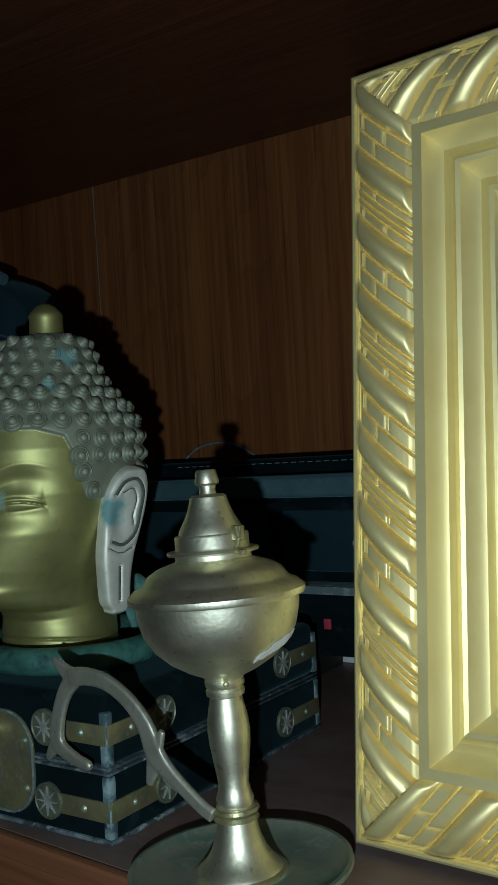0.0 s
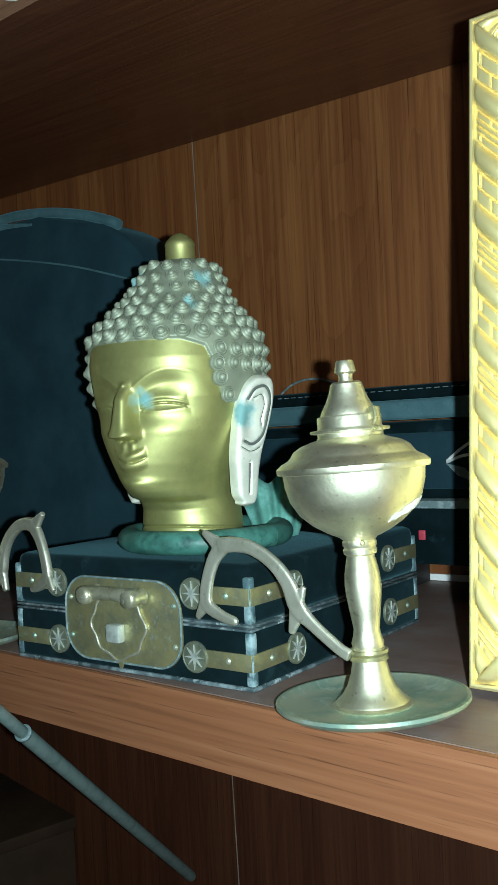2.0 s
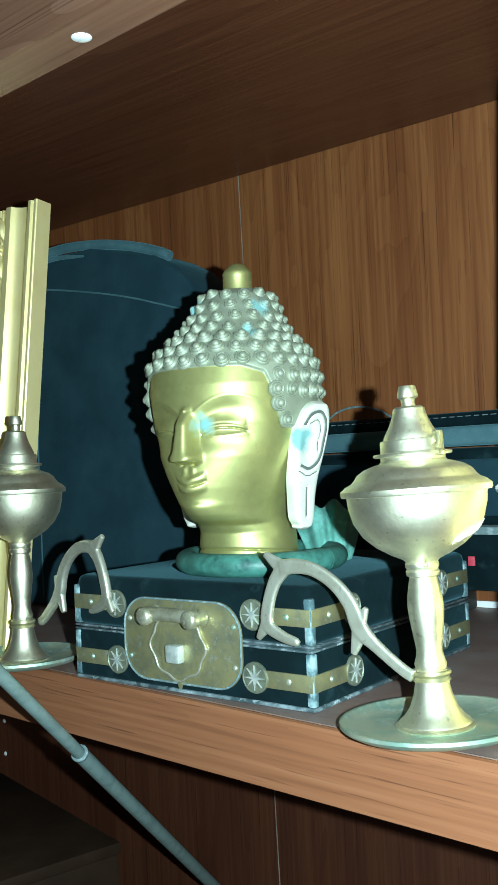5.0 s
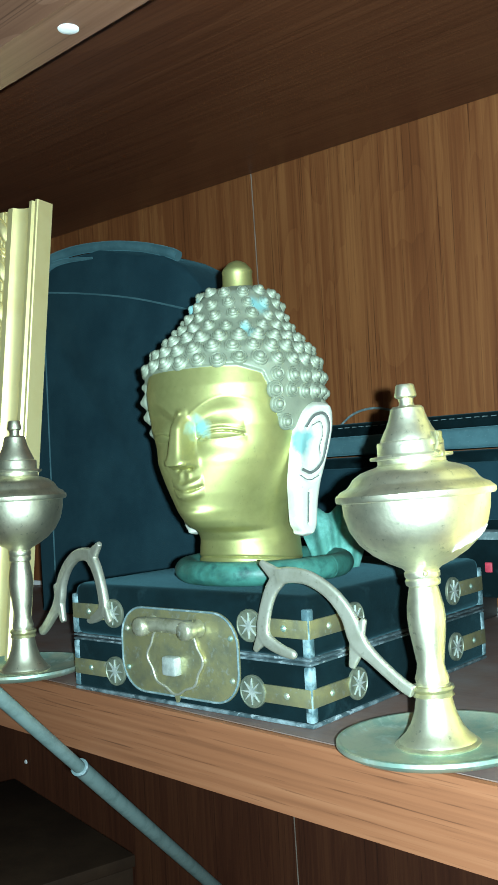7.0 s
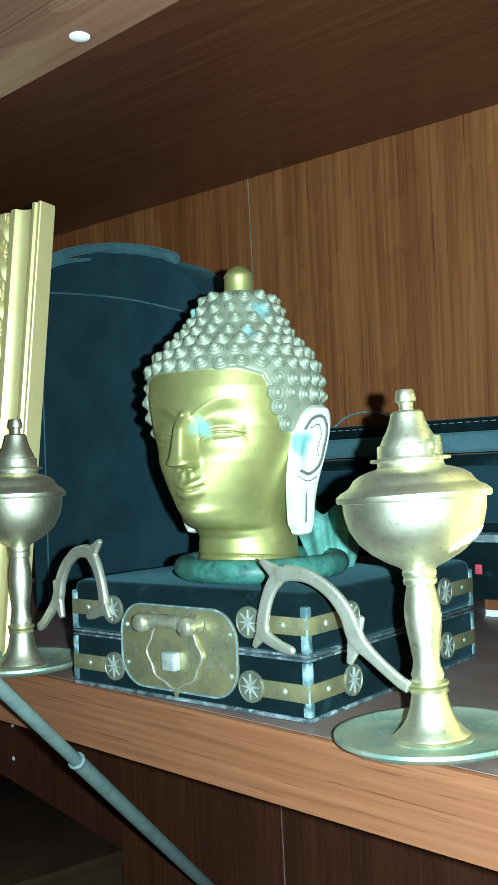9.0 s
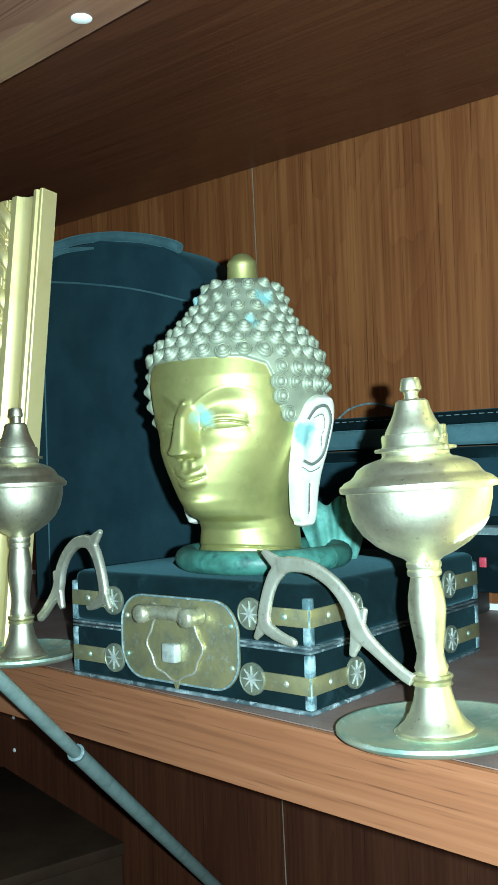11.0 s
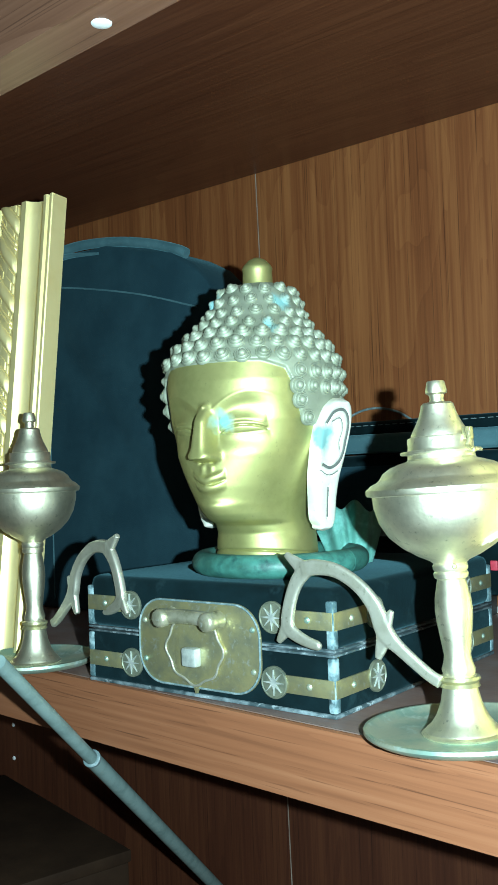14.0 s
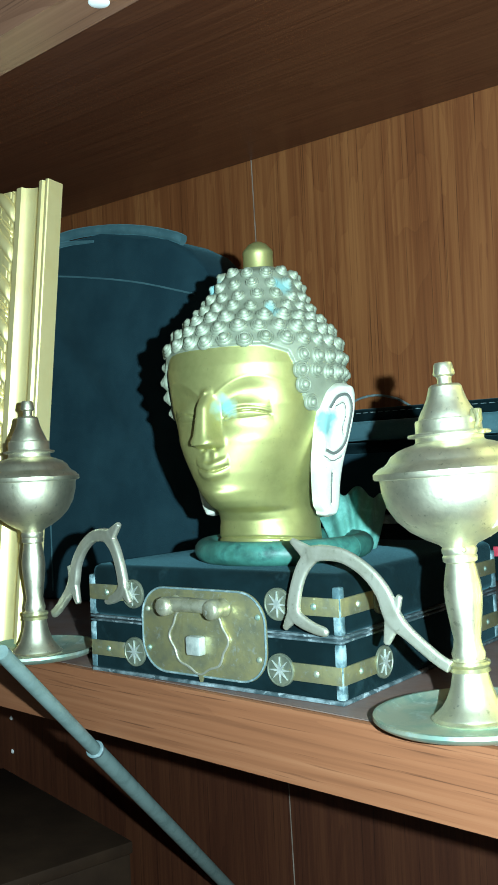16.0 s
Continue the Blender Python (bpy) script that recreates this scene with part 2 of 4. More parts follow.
def lathe(profile, n=48, bm=None, m=None):
    tmp = bmesh.new()
    rings = []
    for r, z in profile:
        if r < 1e-6:
            rings.append([tmp.verts.new((0, 0, z))])
        else:
            rings.append([tmp.verts.new((r * math.cos(2 * math.pi * i / n), r * math.sin(2 * math.pi * i / n), z)) for i in range(n)])
    for a, b in zip(rings, rings[1:]):
        for i in range(n):
            j = (i + 1) % n
            if len(a) == 1 and len(b) == 1:
                continue
            if len(a) == 1:
                tmp.faces.new((a[0], b[j], b[i]))
            elif len(b) == 1:
                tmp.faces.new((a[i], a[j], b[0]))
            else:
                tmp.faces.new((a[i], a[j], b[j], b[i]))
    if bm is None and m is None:
        return tmp
    bm = bm or bmesh.new()
    join(bm, tmp, m)
    return bm


def spline(pts, per=8):
    """Catmull-Rom through points of any length."""
    p = [np.array(q, float) for q in pts]
    p = [2 * p[0] - p[1]] + p + [2 * p[-1] - p[-2]]
    out = []
    for i in range(1, len(p) - 2):
        for k in range(per):
            t = k / per
            out.append(0.5 * (2 * p[i] + (p[i + 1] - p[i - 1]) * t + (2 * p[i - 1] - 5 * p[i] + 4 * p[i + 1] - p[i + 2]) * t * t
                              + (3 * p[i] - p[i - 1] - 3 * p[i + 1] + p[i + 2]) * t ** 3))
    out.append(p[-2])
    return out


def tube(pts, radii, n=12, flat=1.0, up=(0, 0, 1), bm=None):
    """A tube along points; flat squeezes it across the up direction."""
    tmp = bmesh.new()
    pts = [Vector(p) for p in pts]
    radii = [float(r) for r in radii] if isinstance(radii, (list, tuple, np.ndarray)) else float(radii)
    if isinstance(radii, float):
        radii = [radii] * len(pts)
    rings = []
    up = Vector(up)
    for i, p in enumerate(pts):
        d = (pts[min(i + 1, len(pts) - 1)] - pts[max(i - 1, 0)]).normalized()
        s = d.cross(up)
        s = s.normalized() if s.length > 1e-5 else Vector((1, 0, 0))
        u = s.cross(d)
        rings.append([tmp.verts.new(p + radii[i] * (math.cos(a) * s * flat + math.sin(a) * u)) for a in [2 * math.pi * k / n for k in range(n)]])
    for a, b in zip(rings, rings[1:]):
        for i in range(n):
            tmp.faces.new((a[i], a[(i + 1) % n], b[(i + 1) % n], b[i]))
    tmp.faces.new(rings[0][::-1])
    tmp.faces.new(rings[-1])
    if bm is None:
        return tmp
    join(bm, tmp)
    return bm


# ---- the cupboard ----
XL, XR = -1.22, 0.34


def front(x):
    return 0.309 - 0.09 * x


def lip(x):
    return 0.254 - 0.06 * x


def structure(name, bm, material, label, category, smooth=False):
    ob = part(name, bm, material, None, "", smooth)
    return tagged(ob, label, category, "", "structure")


structure("shelf_board", prism([(XL, front(XL) + 0.006), (XR, front(XR) + 0.006), (XR, WALL - 0.002), (XL, WALL - 0.002)], SZ - 0.0405, SZ, bevel=0.0),
          WOOD_TOP, "dusty brown laminate shelf board holding the ornaments", "shelf")
bm = prism([(XL, front(XL) - 0.0005), (XR, front(XR) - 0.0005), (XR, front(XR) + 0.0055), (XL, front(XL) + 0.0055)], SZ - 0.0410, SZ + 0.0005, bevel=0.002)
structure("trim", bm, WOOD_EDGE, "orange wood lipping along the shelf's front edge", "shelf edge", True)


def seam(z):
    """The joint between the two back panels leans a little."""
    return -0.619 - 0.018 * (z - 1.477)


def back_panel(z0, z1, left):
    out = [(XL, z0), (seam(z0) - 0.0012, z0), (seam(z1) - 0.0012, z1), (XL, z1)] if left else [(seam(z0) + 0.0012, z0), (XR, z0), (XR, z1), (seam(z1) + 0.0012, z1)]
    bm = prism(out, 0, 0.016)
    bmesh.ops.transform(bm, matrix=pose(0, WALL + 0.016, 0, 90, 0, 0), verts=bm.verts)
    return bm


structure("wall_back_1", back_panel(SZ - 0.02, 2.0, True), WOOD_BACK, "cherry brown laminate back panel with upright grain", "back panel")
structure("wall_back_2", back_panel(SZ - 0.02, 2.0, False), WOOD_BACK, "cherry brown laminate back panel with cathedral grain", "back panel")
# the lower panels carry the bay's dimness in their colour
lower_back = structure("wall_back_3", back_panel(0.02, SZ - 0.0202, True), WOOD_BACK_DIM, "reddish laminate back panel of the lower bay, dimmed as shade", "back panel")
structure("wall_back_4", back_panel(0.02, SZ - 0.0202, False), WOOD_BACK_DIM, "reddish laminate back panel of the lower bay, dimmed as shade", "back panel")
bm = prism([(seam(0.02) - 0.0011, 0.02), (seam(0.02) + 0.0011, 0.02), (seam(2.0) + 0.0011, 2.0), (seam(2.0) - 0.0011, 2.0)], 0, 0.011)
bmesh.ops.transform(bm, matrix=pose(0, WALL + 0.012, 0, 90, 0, 0), verts=bm.verts)
structure("trim_seam", bm, SEAMGREY, "pale joint strip between two back panels", "joint strip")
CEIL = SZ + 0.477
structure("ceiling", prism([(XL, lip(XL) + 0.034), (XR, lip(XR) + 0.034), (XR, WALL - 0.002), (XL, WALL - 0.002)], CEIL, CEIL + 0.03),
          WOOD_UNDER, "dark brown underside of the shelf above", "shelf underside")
LIPZ = SZ + 0.411
top_rail = structure("trim_top", prism([(XL, lip(XL)), (XR, lip(XR)), (XR, lip(XR) + 0.033), (XL, lip(XL) + 0.033)], LIPZ, CEIL + 0.031),
          WOOD_RAIL, "orange brown wooden rail under the shelf above", "rail")
structure("wall_left", block(XL - 0.02, XL - 0.001, 0.2, WALL + 0.016, 0.02, 2.0), WOOD_BACK, "brown laminate side of the cupboard", "side panel")
structure("wall_right", block(XR + 0.001, XR + 0.02, 0.2, WALL + 0.016, 0.02, 2.0), WOOD_BACK, "brown laminate side of the cupboard", "side panel")
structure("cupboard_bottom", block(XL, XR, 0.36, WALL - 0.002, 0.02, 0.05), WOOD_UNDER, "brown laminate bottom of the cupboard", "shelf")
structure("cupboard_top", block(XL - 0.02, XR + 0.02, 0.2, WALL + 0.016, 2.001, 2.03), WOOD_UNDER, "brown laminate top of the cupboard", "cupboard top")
structure("trim_back", block(XL, XR, WALL - 0.003, WALL - 0.0002, SZ + 0.0005, SZ + 0.0065), WHITE, "pale strip along the foot of the back panel", "strip")
# the dim room round the cupboard
structure("floor", block(-3, 2.5, -3, 1.0, -0.1, 0.0), TILE, "brown floor of the dim room", "floor")
structure("room_ceiling", block(-3, 2.5, -3, 1.0, 2.6, 2.7), PLASTER, "plain ceiling of the dim room", "ceiling")
structure("wall_north", block(-3, 2.5, 0.9, 1.0, 0.001, 2.599), PLASTER, "plain room wall behind the cupboard", "wall")
structure("wall_south", block(-3, 2.5, -3.1, -3.001, 0.001, 2.599), PLASTER, "plain room wall", "wall")
structure("wall_west", block(-3.1, -3.001, -3, 0.9, 0.001, 2.599), PLASTER, "plain room wall", "wall")
structure("wall_east", block(2.501, 2.6, -3, 0.9, 0.001, 2.599), PLASTER, "plain room wall", "wall")

cap = part("screw_cap", lathe([(0, -0.0015), (0.0045, -0.0013), (0.0062, -0.0005), (0.0064, 0.0), (0, 0.0)], 32), WHITE, top_rail, "round white plastic screw cap")
cap.matrix_local = pose(-0.386, 0.295, LIPZ)

# ---- brass oil lamps ----
def oil_lamp(m, label):
    lamp = thing("oil_lamp", m, label, "oil lamp", "pair of brass oil lamps")
    part("saucer", lathe([(0, 0.0000), (0.0279, 0.0000), (0.0333, 0.0010), (0.0460, 0.0026), (0.0496, 0.0046), (0.0506, 0.0058), (0.0504, 0.0076), (0.0484, 0.0076),
                          (0.0445, 0.0049), (0.0332, 0.0034), (0.0231, 0.0030), (0, 0.0030)], 72), [BRASS_DUSTY], lamp, "brass saucer with green verdigris")
    part("foot", lathe([(0, 0.0028), (0.0205, 0.0030), (0.0212, 0.0041), (0.0200, 0.0049), (0.0192, 0.0052), (0.0186, 0.0063), (0.0160, 0.0084), (0.0128, 0.0130), (0.0104, 0.0191),
                        (0.0092, 0.0247), (0.0088, 0.0270), (0, 0.0270)], 56), BRASS, lamp)
    part("stem", lathe([(0, 0.0261), (0.0084, 0.0263), (0.0088, 0.0327), (0.0080, 0.0332), (0.0086, 0.0357), (0.0074, 0.0391), (0.0068, 0.0428), (0.0078, 0.0499), (0.0092, 0.0600),
                        (0.0096, 0.0656), (0.0092, 0.0714), (0.0080, 0.0776), (0.0072, 0.0811), (0.0086, 0.0820), (0.0089, 0.0841), (0.0082, 0.0853), (0.0089, 0.0863), (0.0090, 0.0882), (0.0082, 0.0895), (0, 0.0897)], 48),
         BRASS, lamp)
    part("clamp_ring", lathe([(0.0085, 0.0268), (0.0104, 0.0272), (0.0094, 0.0291), (0.0107, 0.0308), (0.0103, 0.0322), (0.0085, 0.0325)], 48), BRASS_OLD, lamp)
    part("bowl", lathe([(0, 0.0891), (0.0085, 0.0893), (0.0100, 0.0907), (0.0160, 0.0934), (0.0235, 0.0979), (0.0300, 0.1038), (0.0345, 0.1111), (0.0366, 0.1190), (0.0370, 0.1239),
                        (0.0372, 0.1251), (0.0396, 0.1254), (0.0402, 0.1265), (0.0401, 0.1285), (0.0392, 0.1294), (0, 0.1294)], 72), BRASS, lamp)
    part("lid", lathe([(0.0390, 0.1293), (0.0375, 0.1309), (0.0340, 0.1325), (0.0325, 0.1340), (0.0305, 0.1370), (0.0265, 0.1396), (0.0215, 0.1413), (0.0180, 0.1422), (0.0172, 0.1432),
                       (0.0172, 0.1455), (0, 0.1455)], 72), BRASS, lamp)
    col = part("collar", lathe([(0.0165, 0.1447), (0.0172, 0.1452), (0.0206, 0.1455), (0.0210, 0.1463), (0.0206, 0.1471), (0.0172, 0.1475), (0.0168, 0.1484), (0.0168, 0.1532), (0.0164, 0.1540), (0.0150, 0.1543), (0, 0.1544)], 56), BRASS, lamp)
    part("cap", lathe([(0.0150, 0.1538), (0.0146, 0.1556), (0.0132, 0.1584), (0.0114, 0.1616), (0.0099, 0.1650), (0.0089, 0.1682), (0.0084, 0.1706), (0.0072, 0.1717), (0.0040, 0.1720), (0.0036, 0.1738),
                       (0.0039, 0.1757), (0.0054, 0.1766), (0.0056, 0.1775), (0.0047, 0.1822), (0.0042, 0.1829), (0, 0.1830)], 40), BRASS, lamp)
    part("rivet", lathe([(0, 0.0010), (0.0009, 0.0008), (0.0014, 0.0), (0, 0)], 12, bmesh.new(), pose(0.0057, -0.0068, 0.0880, 90, 0, 40)), BRASS_OLD, lamp)
    # a torn pale paper scrap stuck low on the bowl
    bowl_line = [(0.0235, 0.0979), (0.0300, 0.1038), (0.0345, 0.1111)]
    tmp = bmesh.new()
    rows = []
    for k in range(11):
        a = radians(-22 + 4.4 * k)
        lo_z = 0.0985 + 0.0008 * k + 0.0006 * math.sin(k * 2.3)
        hi_z = min(lo_z + 0.0018 + 0.0036 * math.sin(math.pi * (k + 1) / 12) + 0.0005 * math.sin(k * 3.1), 0.1105)
        row = []
        for z, out in ((lo_z, 0.0), (lo_z, 0.0005), (hi_z, 0.0005), (hi_z, 0.0)):
            r = float(np.interp(z, [q[1] for q in bowl_line], [q[0] for q in bowl_line])) + 0.0003 + out
            row.append(tmp.verts.new((r * math.cos(a), r * math.sin(a), z)))
        rows.append(row)
    for q, r in zip(rows, rows[1:]):
        for i in range(4):
            tmp.faces.new((q[i], q[(i + 1) % 4], r[(i + 1) % 4], r[i]))
    tmp.faces.new(rows[0][::-1])
    tmp.faces.new(rows[-1])
    part("paper_scrap", tmp, WHITE, lamp, "torn pale paper scrap")
    # wick clasp on the side away from the handle
    bm = block(0.0150, 0.0200, -0.0062, -0.0022, 0.1510, 0.1575, 0.0007)
    block(0.0165, 0.0222, -0.0078, -0.0050, 0.1445, 0.1470, 0.0006, bm=bm)
    tube(spline([(0.0185, -0.0072, 0.1570), (0.0200, -0.0080, 0.1520), (0.0190, -0.0086, 0.1480), (0.0215, -0.0092, 0.1462)], 5), 0.0011, 8, bm=bm)
    part("clasp", bm, BRASS_OLD, col, "small brass clasp")
    # curved finger handle with thorns, reaching out along -x
    c = [(-0.006, 0.0300), (-0.013, 0.0340), (-0.0275, 0.0455), (-0.0360, 0.0540), (-0.0410, 0.0670), (-0.0500, 0.0780), (-0.0630, 0.0860), (-0.0760, 0.0884), (-0.0860, 0.0875)]
    w = [0.0034, 0.0034, 0.0038, 0.0052, 0.0046, 0.0041, 0.0041, 0.0045, 0.0050]
    sp = spline([(x, -0.009, z, r) for (x, z), r in zip(c, w)], 7)
    bm = bmesh.new()

    def limb(points, radii, thick):
        tmp = tube(points, radii, 14, 1.0, (0, 1, 0))
        for v in tmp.verts:
            v.co.y = -0.009 + max(-thick, min(thick, (v.co.y + 0.009) * 0.8))
        join(bm, tmp)

    limb([q[:3] for q in sp], [q[3] for q in sp], 0.0021)
    leg = [(-0.0830, 0.0885, 0.0042), (-0.0905, 0.0810, 0.0036), (-0.0955, 0.0720, 0.0034), (-0.0990, 0.0610, 0.0035), (-0.0990, 0.0545, 0.0036), (-0.0945, 0.0505, 0.0032), (-0.0870, 0.0470, 0.0027), (-0.0800, 0.0450, 0.0023), (-0.0775, 0.0445, 0.0012)]
    sp = spline([(x, -0.009, z, r * 1.2) for x, z, r in leg], 7)
    limb([q[:3] for q in sp], [q[3] for q in sp], 0.0019)
    for a, b_, r in (((-0.0850, 0.0870), (-0.0975, 0.0960), 0.0052), ((-0.0985, 0.0560), (-0.1070, 0.0460), 0.0050), ((-0.0355, 0.0545), (-0.0415, 0.0400), 0.0056), ((-0.0370, 0.0550), (-0.0310, 0.0655), 0.0046)):
        limb([(a[0] + (b_[0] - a[0]) * k / 5, -0.009, a[1] + (b_[1] - a[1]) * k / 5) for k in range(6)], [r * (1 - 0.13 * k) for k in range(6)], 0.0016)
    rough_cast = part("handle", bm, BRASS_GREY)
    fuse = rough_cast.modifiers.new("fuse", "REMESH")
    fuse.mode, fuse.voxel_size, fuse.use_smooth_shade = "VOXEL", 0.0005, True
    soft = rough_cast.modifiers.new("soft", "SMOOTH")
    soft.factor, soft.iterations = 0.5, 4
    one = bpy.data.meshes.new_from_object(rough_cast.evaluated_get(bpy.context.evaluated_depsgraph_get()))
    rough_cast.modifiers.clear()
    rough_cast.data = one
    rough_cast.parent = lamp
    rough_cast["label"] = "dull cast brass finger handle with thorns"
    return lamp


lamp = oil_lamp(pose(-0.1995, 0.3535, SZ + 0.0010, 0, -2.4, 0), "tarnished brass oil lamp with curled handle on a shelf edge")
lamp_2 = copy_thing(lamp, pose(-0.5505, 0.362, SZ + 0.0010, 0, 0, 168) @ Matrix.Diagonal((0.90, 0.90, 1.04, 1)))
for child in lamp_2.children:
    if child.name.startswith("handle"):
        child.scale = (1.17, 1.5, 1)
lamp_2["label"] = "tarnished brass oil lamp beside a leaning gold frame"


# ---- velvet jewel box ----
BX0, BX1, BY0, BY1, BZ = -0.480, -0.277, 0.354, 0.563, 0.073
jewel_box = thing("jewel_box", pose(0, 0, SZ), "closed dark teal velvet jewel box with brass fittings, dusty edges", "jewel box")
part("body", block(BX0, BX1, BY0, BY1, 0.001, 0.0355, 0.0035, 3), VELVET, jewel_box)
part("lid", block(BX0, BX1, BY0, BY1, 0.0375, BZ, 0.006, 3), VELVET, jewel_box)
bm = block(BX0 - 0.0006, BX1 + 0.0006, BY0 - 0.0006, BY1 + 0.0006, 0.0344, 0.0358, 0.0004)
block(BX0 - 0.0006, BX1 + 0.0006, BY0 - 0.0006, BY1 + 0.0006, 0.0370, 0.0384, 0.0004, bm=bm)
part("lid_seam", bm, WORN, jewel_box, "dusty piping along the opening")
part("bottom_edge", block(BX0 - 0.0008, BX1 + 0.0008, BY0 - 0.0008, BY1 + 0.0008, 0.0002, 0.0026, 0.0008), WORN, jewel_box)
for x, y in ((BX0, BY0), (BX1, BY0), (BX1, BY1), (BX0, BY1)):
    bm = bmesh.new()
    sx, sy = (1 if x == BX1 else -1), (1 if y == BY1 else -1)
    for z0, z1 in ((0.003, 0.034), (0.0388, 0.066)):
        block(x - 0.0045 if sx > 0 else x - 0.0008, x + 0.0008 if sx > 0 else x + 0.0045, y - 0.0045 if sy > 0 else y - 0.0008, y + 0.0008 if sy > 0 else y + 0.0045, z0, z1, 0.0012, bm=bm)
    part("corner_piece", bm, WORN_PALE, jewel_box, "worn pale corner")


def strap(parent, x, y, z, dx, dy):
    """A brass strap round a box corner with a wheel boss at each end."""
    h, t = 0.0052, 0.0011
    bm = bmesh.new()
    lx, ly = 0.036, 0.038
    block(min(x, x + dx * lx), max(x, x + dx * lx), y - t if dy > 0 else y - 0.0003, y + 0.0003 if dy > 0 else y + t, z - h, z + h, 0.0004, bm=bm)
    block(x - t if dx > 0 else x - 0.0003, x + 0.0003 if dx > 0 else x + t, min(y, y + dy * ly), max(y, y + dy * ly), z - h, z + h, 0.0004, bm=bm)
    st = part("strap", bm, BRASS_OLD, parent, "tarnished brass corner strap")
    for px, py, turn in ((x + dx * (lx + 0.006), y - dy * 0.0008, 0 if dy > 0 else 180), (x - dx * 0.0008, y + dy * (ly + 0.006), 90 if dx < 0 else -90)):
        place = pose(px, py, z, 90, 0, 0) if turn in (0,) else pose(px, py, z, 90, 0, turn)
        bm = lathe([(0, 0.0006), (0.0084, 0.0006), (0.0088, 0.0012), (0.0094, 0.0010), (0.0096, 0.0006), (0.0096, -0.0008), (0, -0.0008)], 28, bmesh.new(), place)
        wheel = part("wheel_boss", bm, BOSS, parent, "round brass boss with eight spokes")
        star = []
        for k in range(32):
            a = 2 * math.pi * k / 32
            r = (0.0076, 0.0028, 0.0016, 0.0028)[k % 4]
            star.append((r * math.cos(a), r * math.sin(a)))
        tmp = prism(star, 0.0, 0.0016)
        bmesh.ops.transform(tmp, matrix=place, verts=tmp.verts)
        part("star", tmp, PALE_METAL, wheel, "pale rubbed star")
    # a star stud on each arm
    for px, py, turn in ((x + dx * 0.017, y - dy * 0.0010, 0 if dy > 0 else 180), (x - dx * 0.0010, y + dy * 0.018, 90 if dx < 0 else -90)):
        bm = lathe([(0, 0.0014), (0.0012, 0.0011), (0.0022, 0.0)], 8, bmesh.new(), pose(px, py, z, 90, 0, turn))
        part("stud", bm, BRASS_DUSTY, st)


for zz in (0.0165, 0.0545):
    strap(jewel_box, BX1, BY0, zz, -1, 1)
    strap(jewel_box, BX0, BY0, zz, 1, 1)
    strap(jewel_box, BX1, BY1, zz, -1, -1)
    strap(jewel_box, BX0, BY1, zz, 1, -1)

# latch plate with shaped lock plate, knob and pull
CX = 0.5 * (BX0 + BX1)


def rounded(w, h, r, n=8):
    out = []
    for cx, cy, a0 in ((w - r, h - r, 0), (-w + r, h - r, 90), (-w + r, -h + r, 180), (w - r, -h + r, 270)):
        out += [(cx + r * math.cos(radians(a0 + 90 * k / n)), cy + r * math.sin(radians(a0 + 90 * k / n))) for k in range(n + 1)]
    return out


def upright(bm, x, y, z):
    """Turn a plate made lying (x right, y up, z out) to face -y at a place."""
    bmesh.ops.transform(bm, matrix=pose(x, y, z, 90, 0, 0), verts=bm.verts)
    return bm


latch = part("latch_plate", upright(prism(rounded(0.051, 0.0275, 0.020), 0, 0.0012, bevel=0.0005), CX, BY0 - 0.0008, 0.0335), BRASS_OLD, jewel_box, "wide tarnished brass latch plate")
edge = [(x * 0.985, y * 0.975, 0.0012) for x, y in rounded(0.051, 0.0275, 0.020)]
part("rim", upright(tube(edge + [edge[0]], 0.0007, 8), CX, BY0 - 0.0008, 0.0335), PIPING, latch, "dusty bead round the plate")
scallop = []
for k in range(72):
    a = 2 * math.pi * k / 72
    r = 1 + 0.045 * math.cos(8 * a) + 0.02 * math.cos(4 * a)
    scallop.append((0.0235 * r * math.cos(a), 0.0215 * r * math.sin(a)))
part("lock_plate", upright(prism(scallop, 0.0009, 0.0030, bevel=0.0007), CX - 0.001, BY0 - 0.0008, 0.0305), BRASS_OLD, latch, "scalloped brass lock plate")
bead = [(x * 0.97, y * 0.97, 0.0030) for x, y in scallop]
part("bead", upright(tube(bead + [bead[0]], 0.0008, 6), CX - 0.001, BY0 - 0.0008, 0.0305), BRASS_GREY, latch, "rubbed scalloped bead")
part("knob", upright(block(-0.006, 0.006, -0.006, 0.006, 0.002, 0.009, 0.0018, 2), CX - 0.001, BY0 - 0.0008, 0.0265), PALE_METAL, latch, "square faceted metal knob")
bm = tube(spline([(-0.020, 0.001, 0.007), (-0.014, 0.0012, 0.009), (0, 0.0016, 0.0095), (0.014, 0.0012, 0.009), (0.020, 0.001, 0.007)], 5), [0.0046] * 21, 12)
for sx in (-1, 1):
    tmp = lathe([(0, 0.0165), (0.0042, 0.0162), (0.0056, 0.0150), (0.0060, 0.0130), (0.0058, 0.0090), (0.0046, 0.0070), (0.0058, 0.0020), (0, 0.001)], 20)
    join(bm, tmp, Matrix.Translation((sx * 0.0195, 0.0, 0)))
part("pull", upright(bm, CX, BY0 - 0.0008, 0.0505), BRASS_MID, latch, "short rubbed metal pull bar with two knobs", angle=0.8)
for x, z in ((-0.045, 0.046), (0.045, 0.046), (-0.045, 0.021), (0.045, 0.021)):
    part("rivet", lathe([(0, 0.0016), (0.0012, 0.0013), (0.0019, 0.0)], 10, bmesh.new(), pose(CX + x, BY0 - 0.002, z, 90, 0, 0)), BRASS_DUSTY, latch)
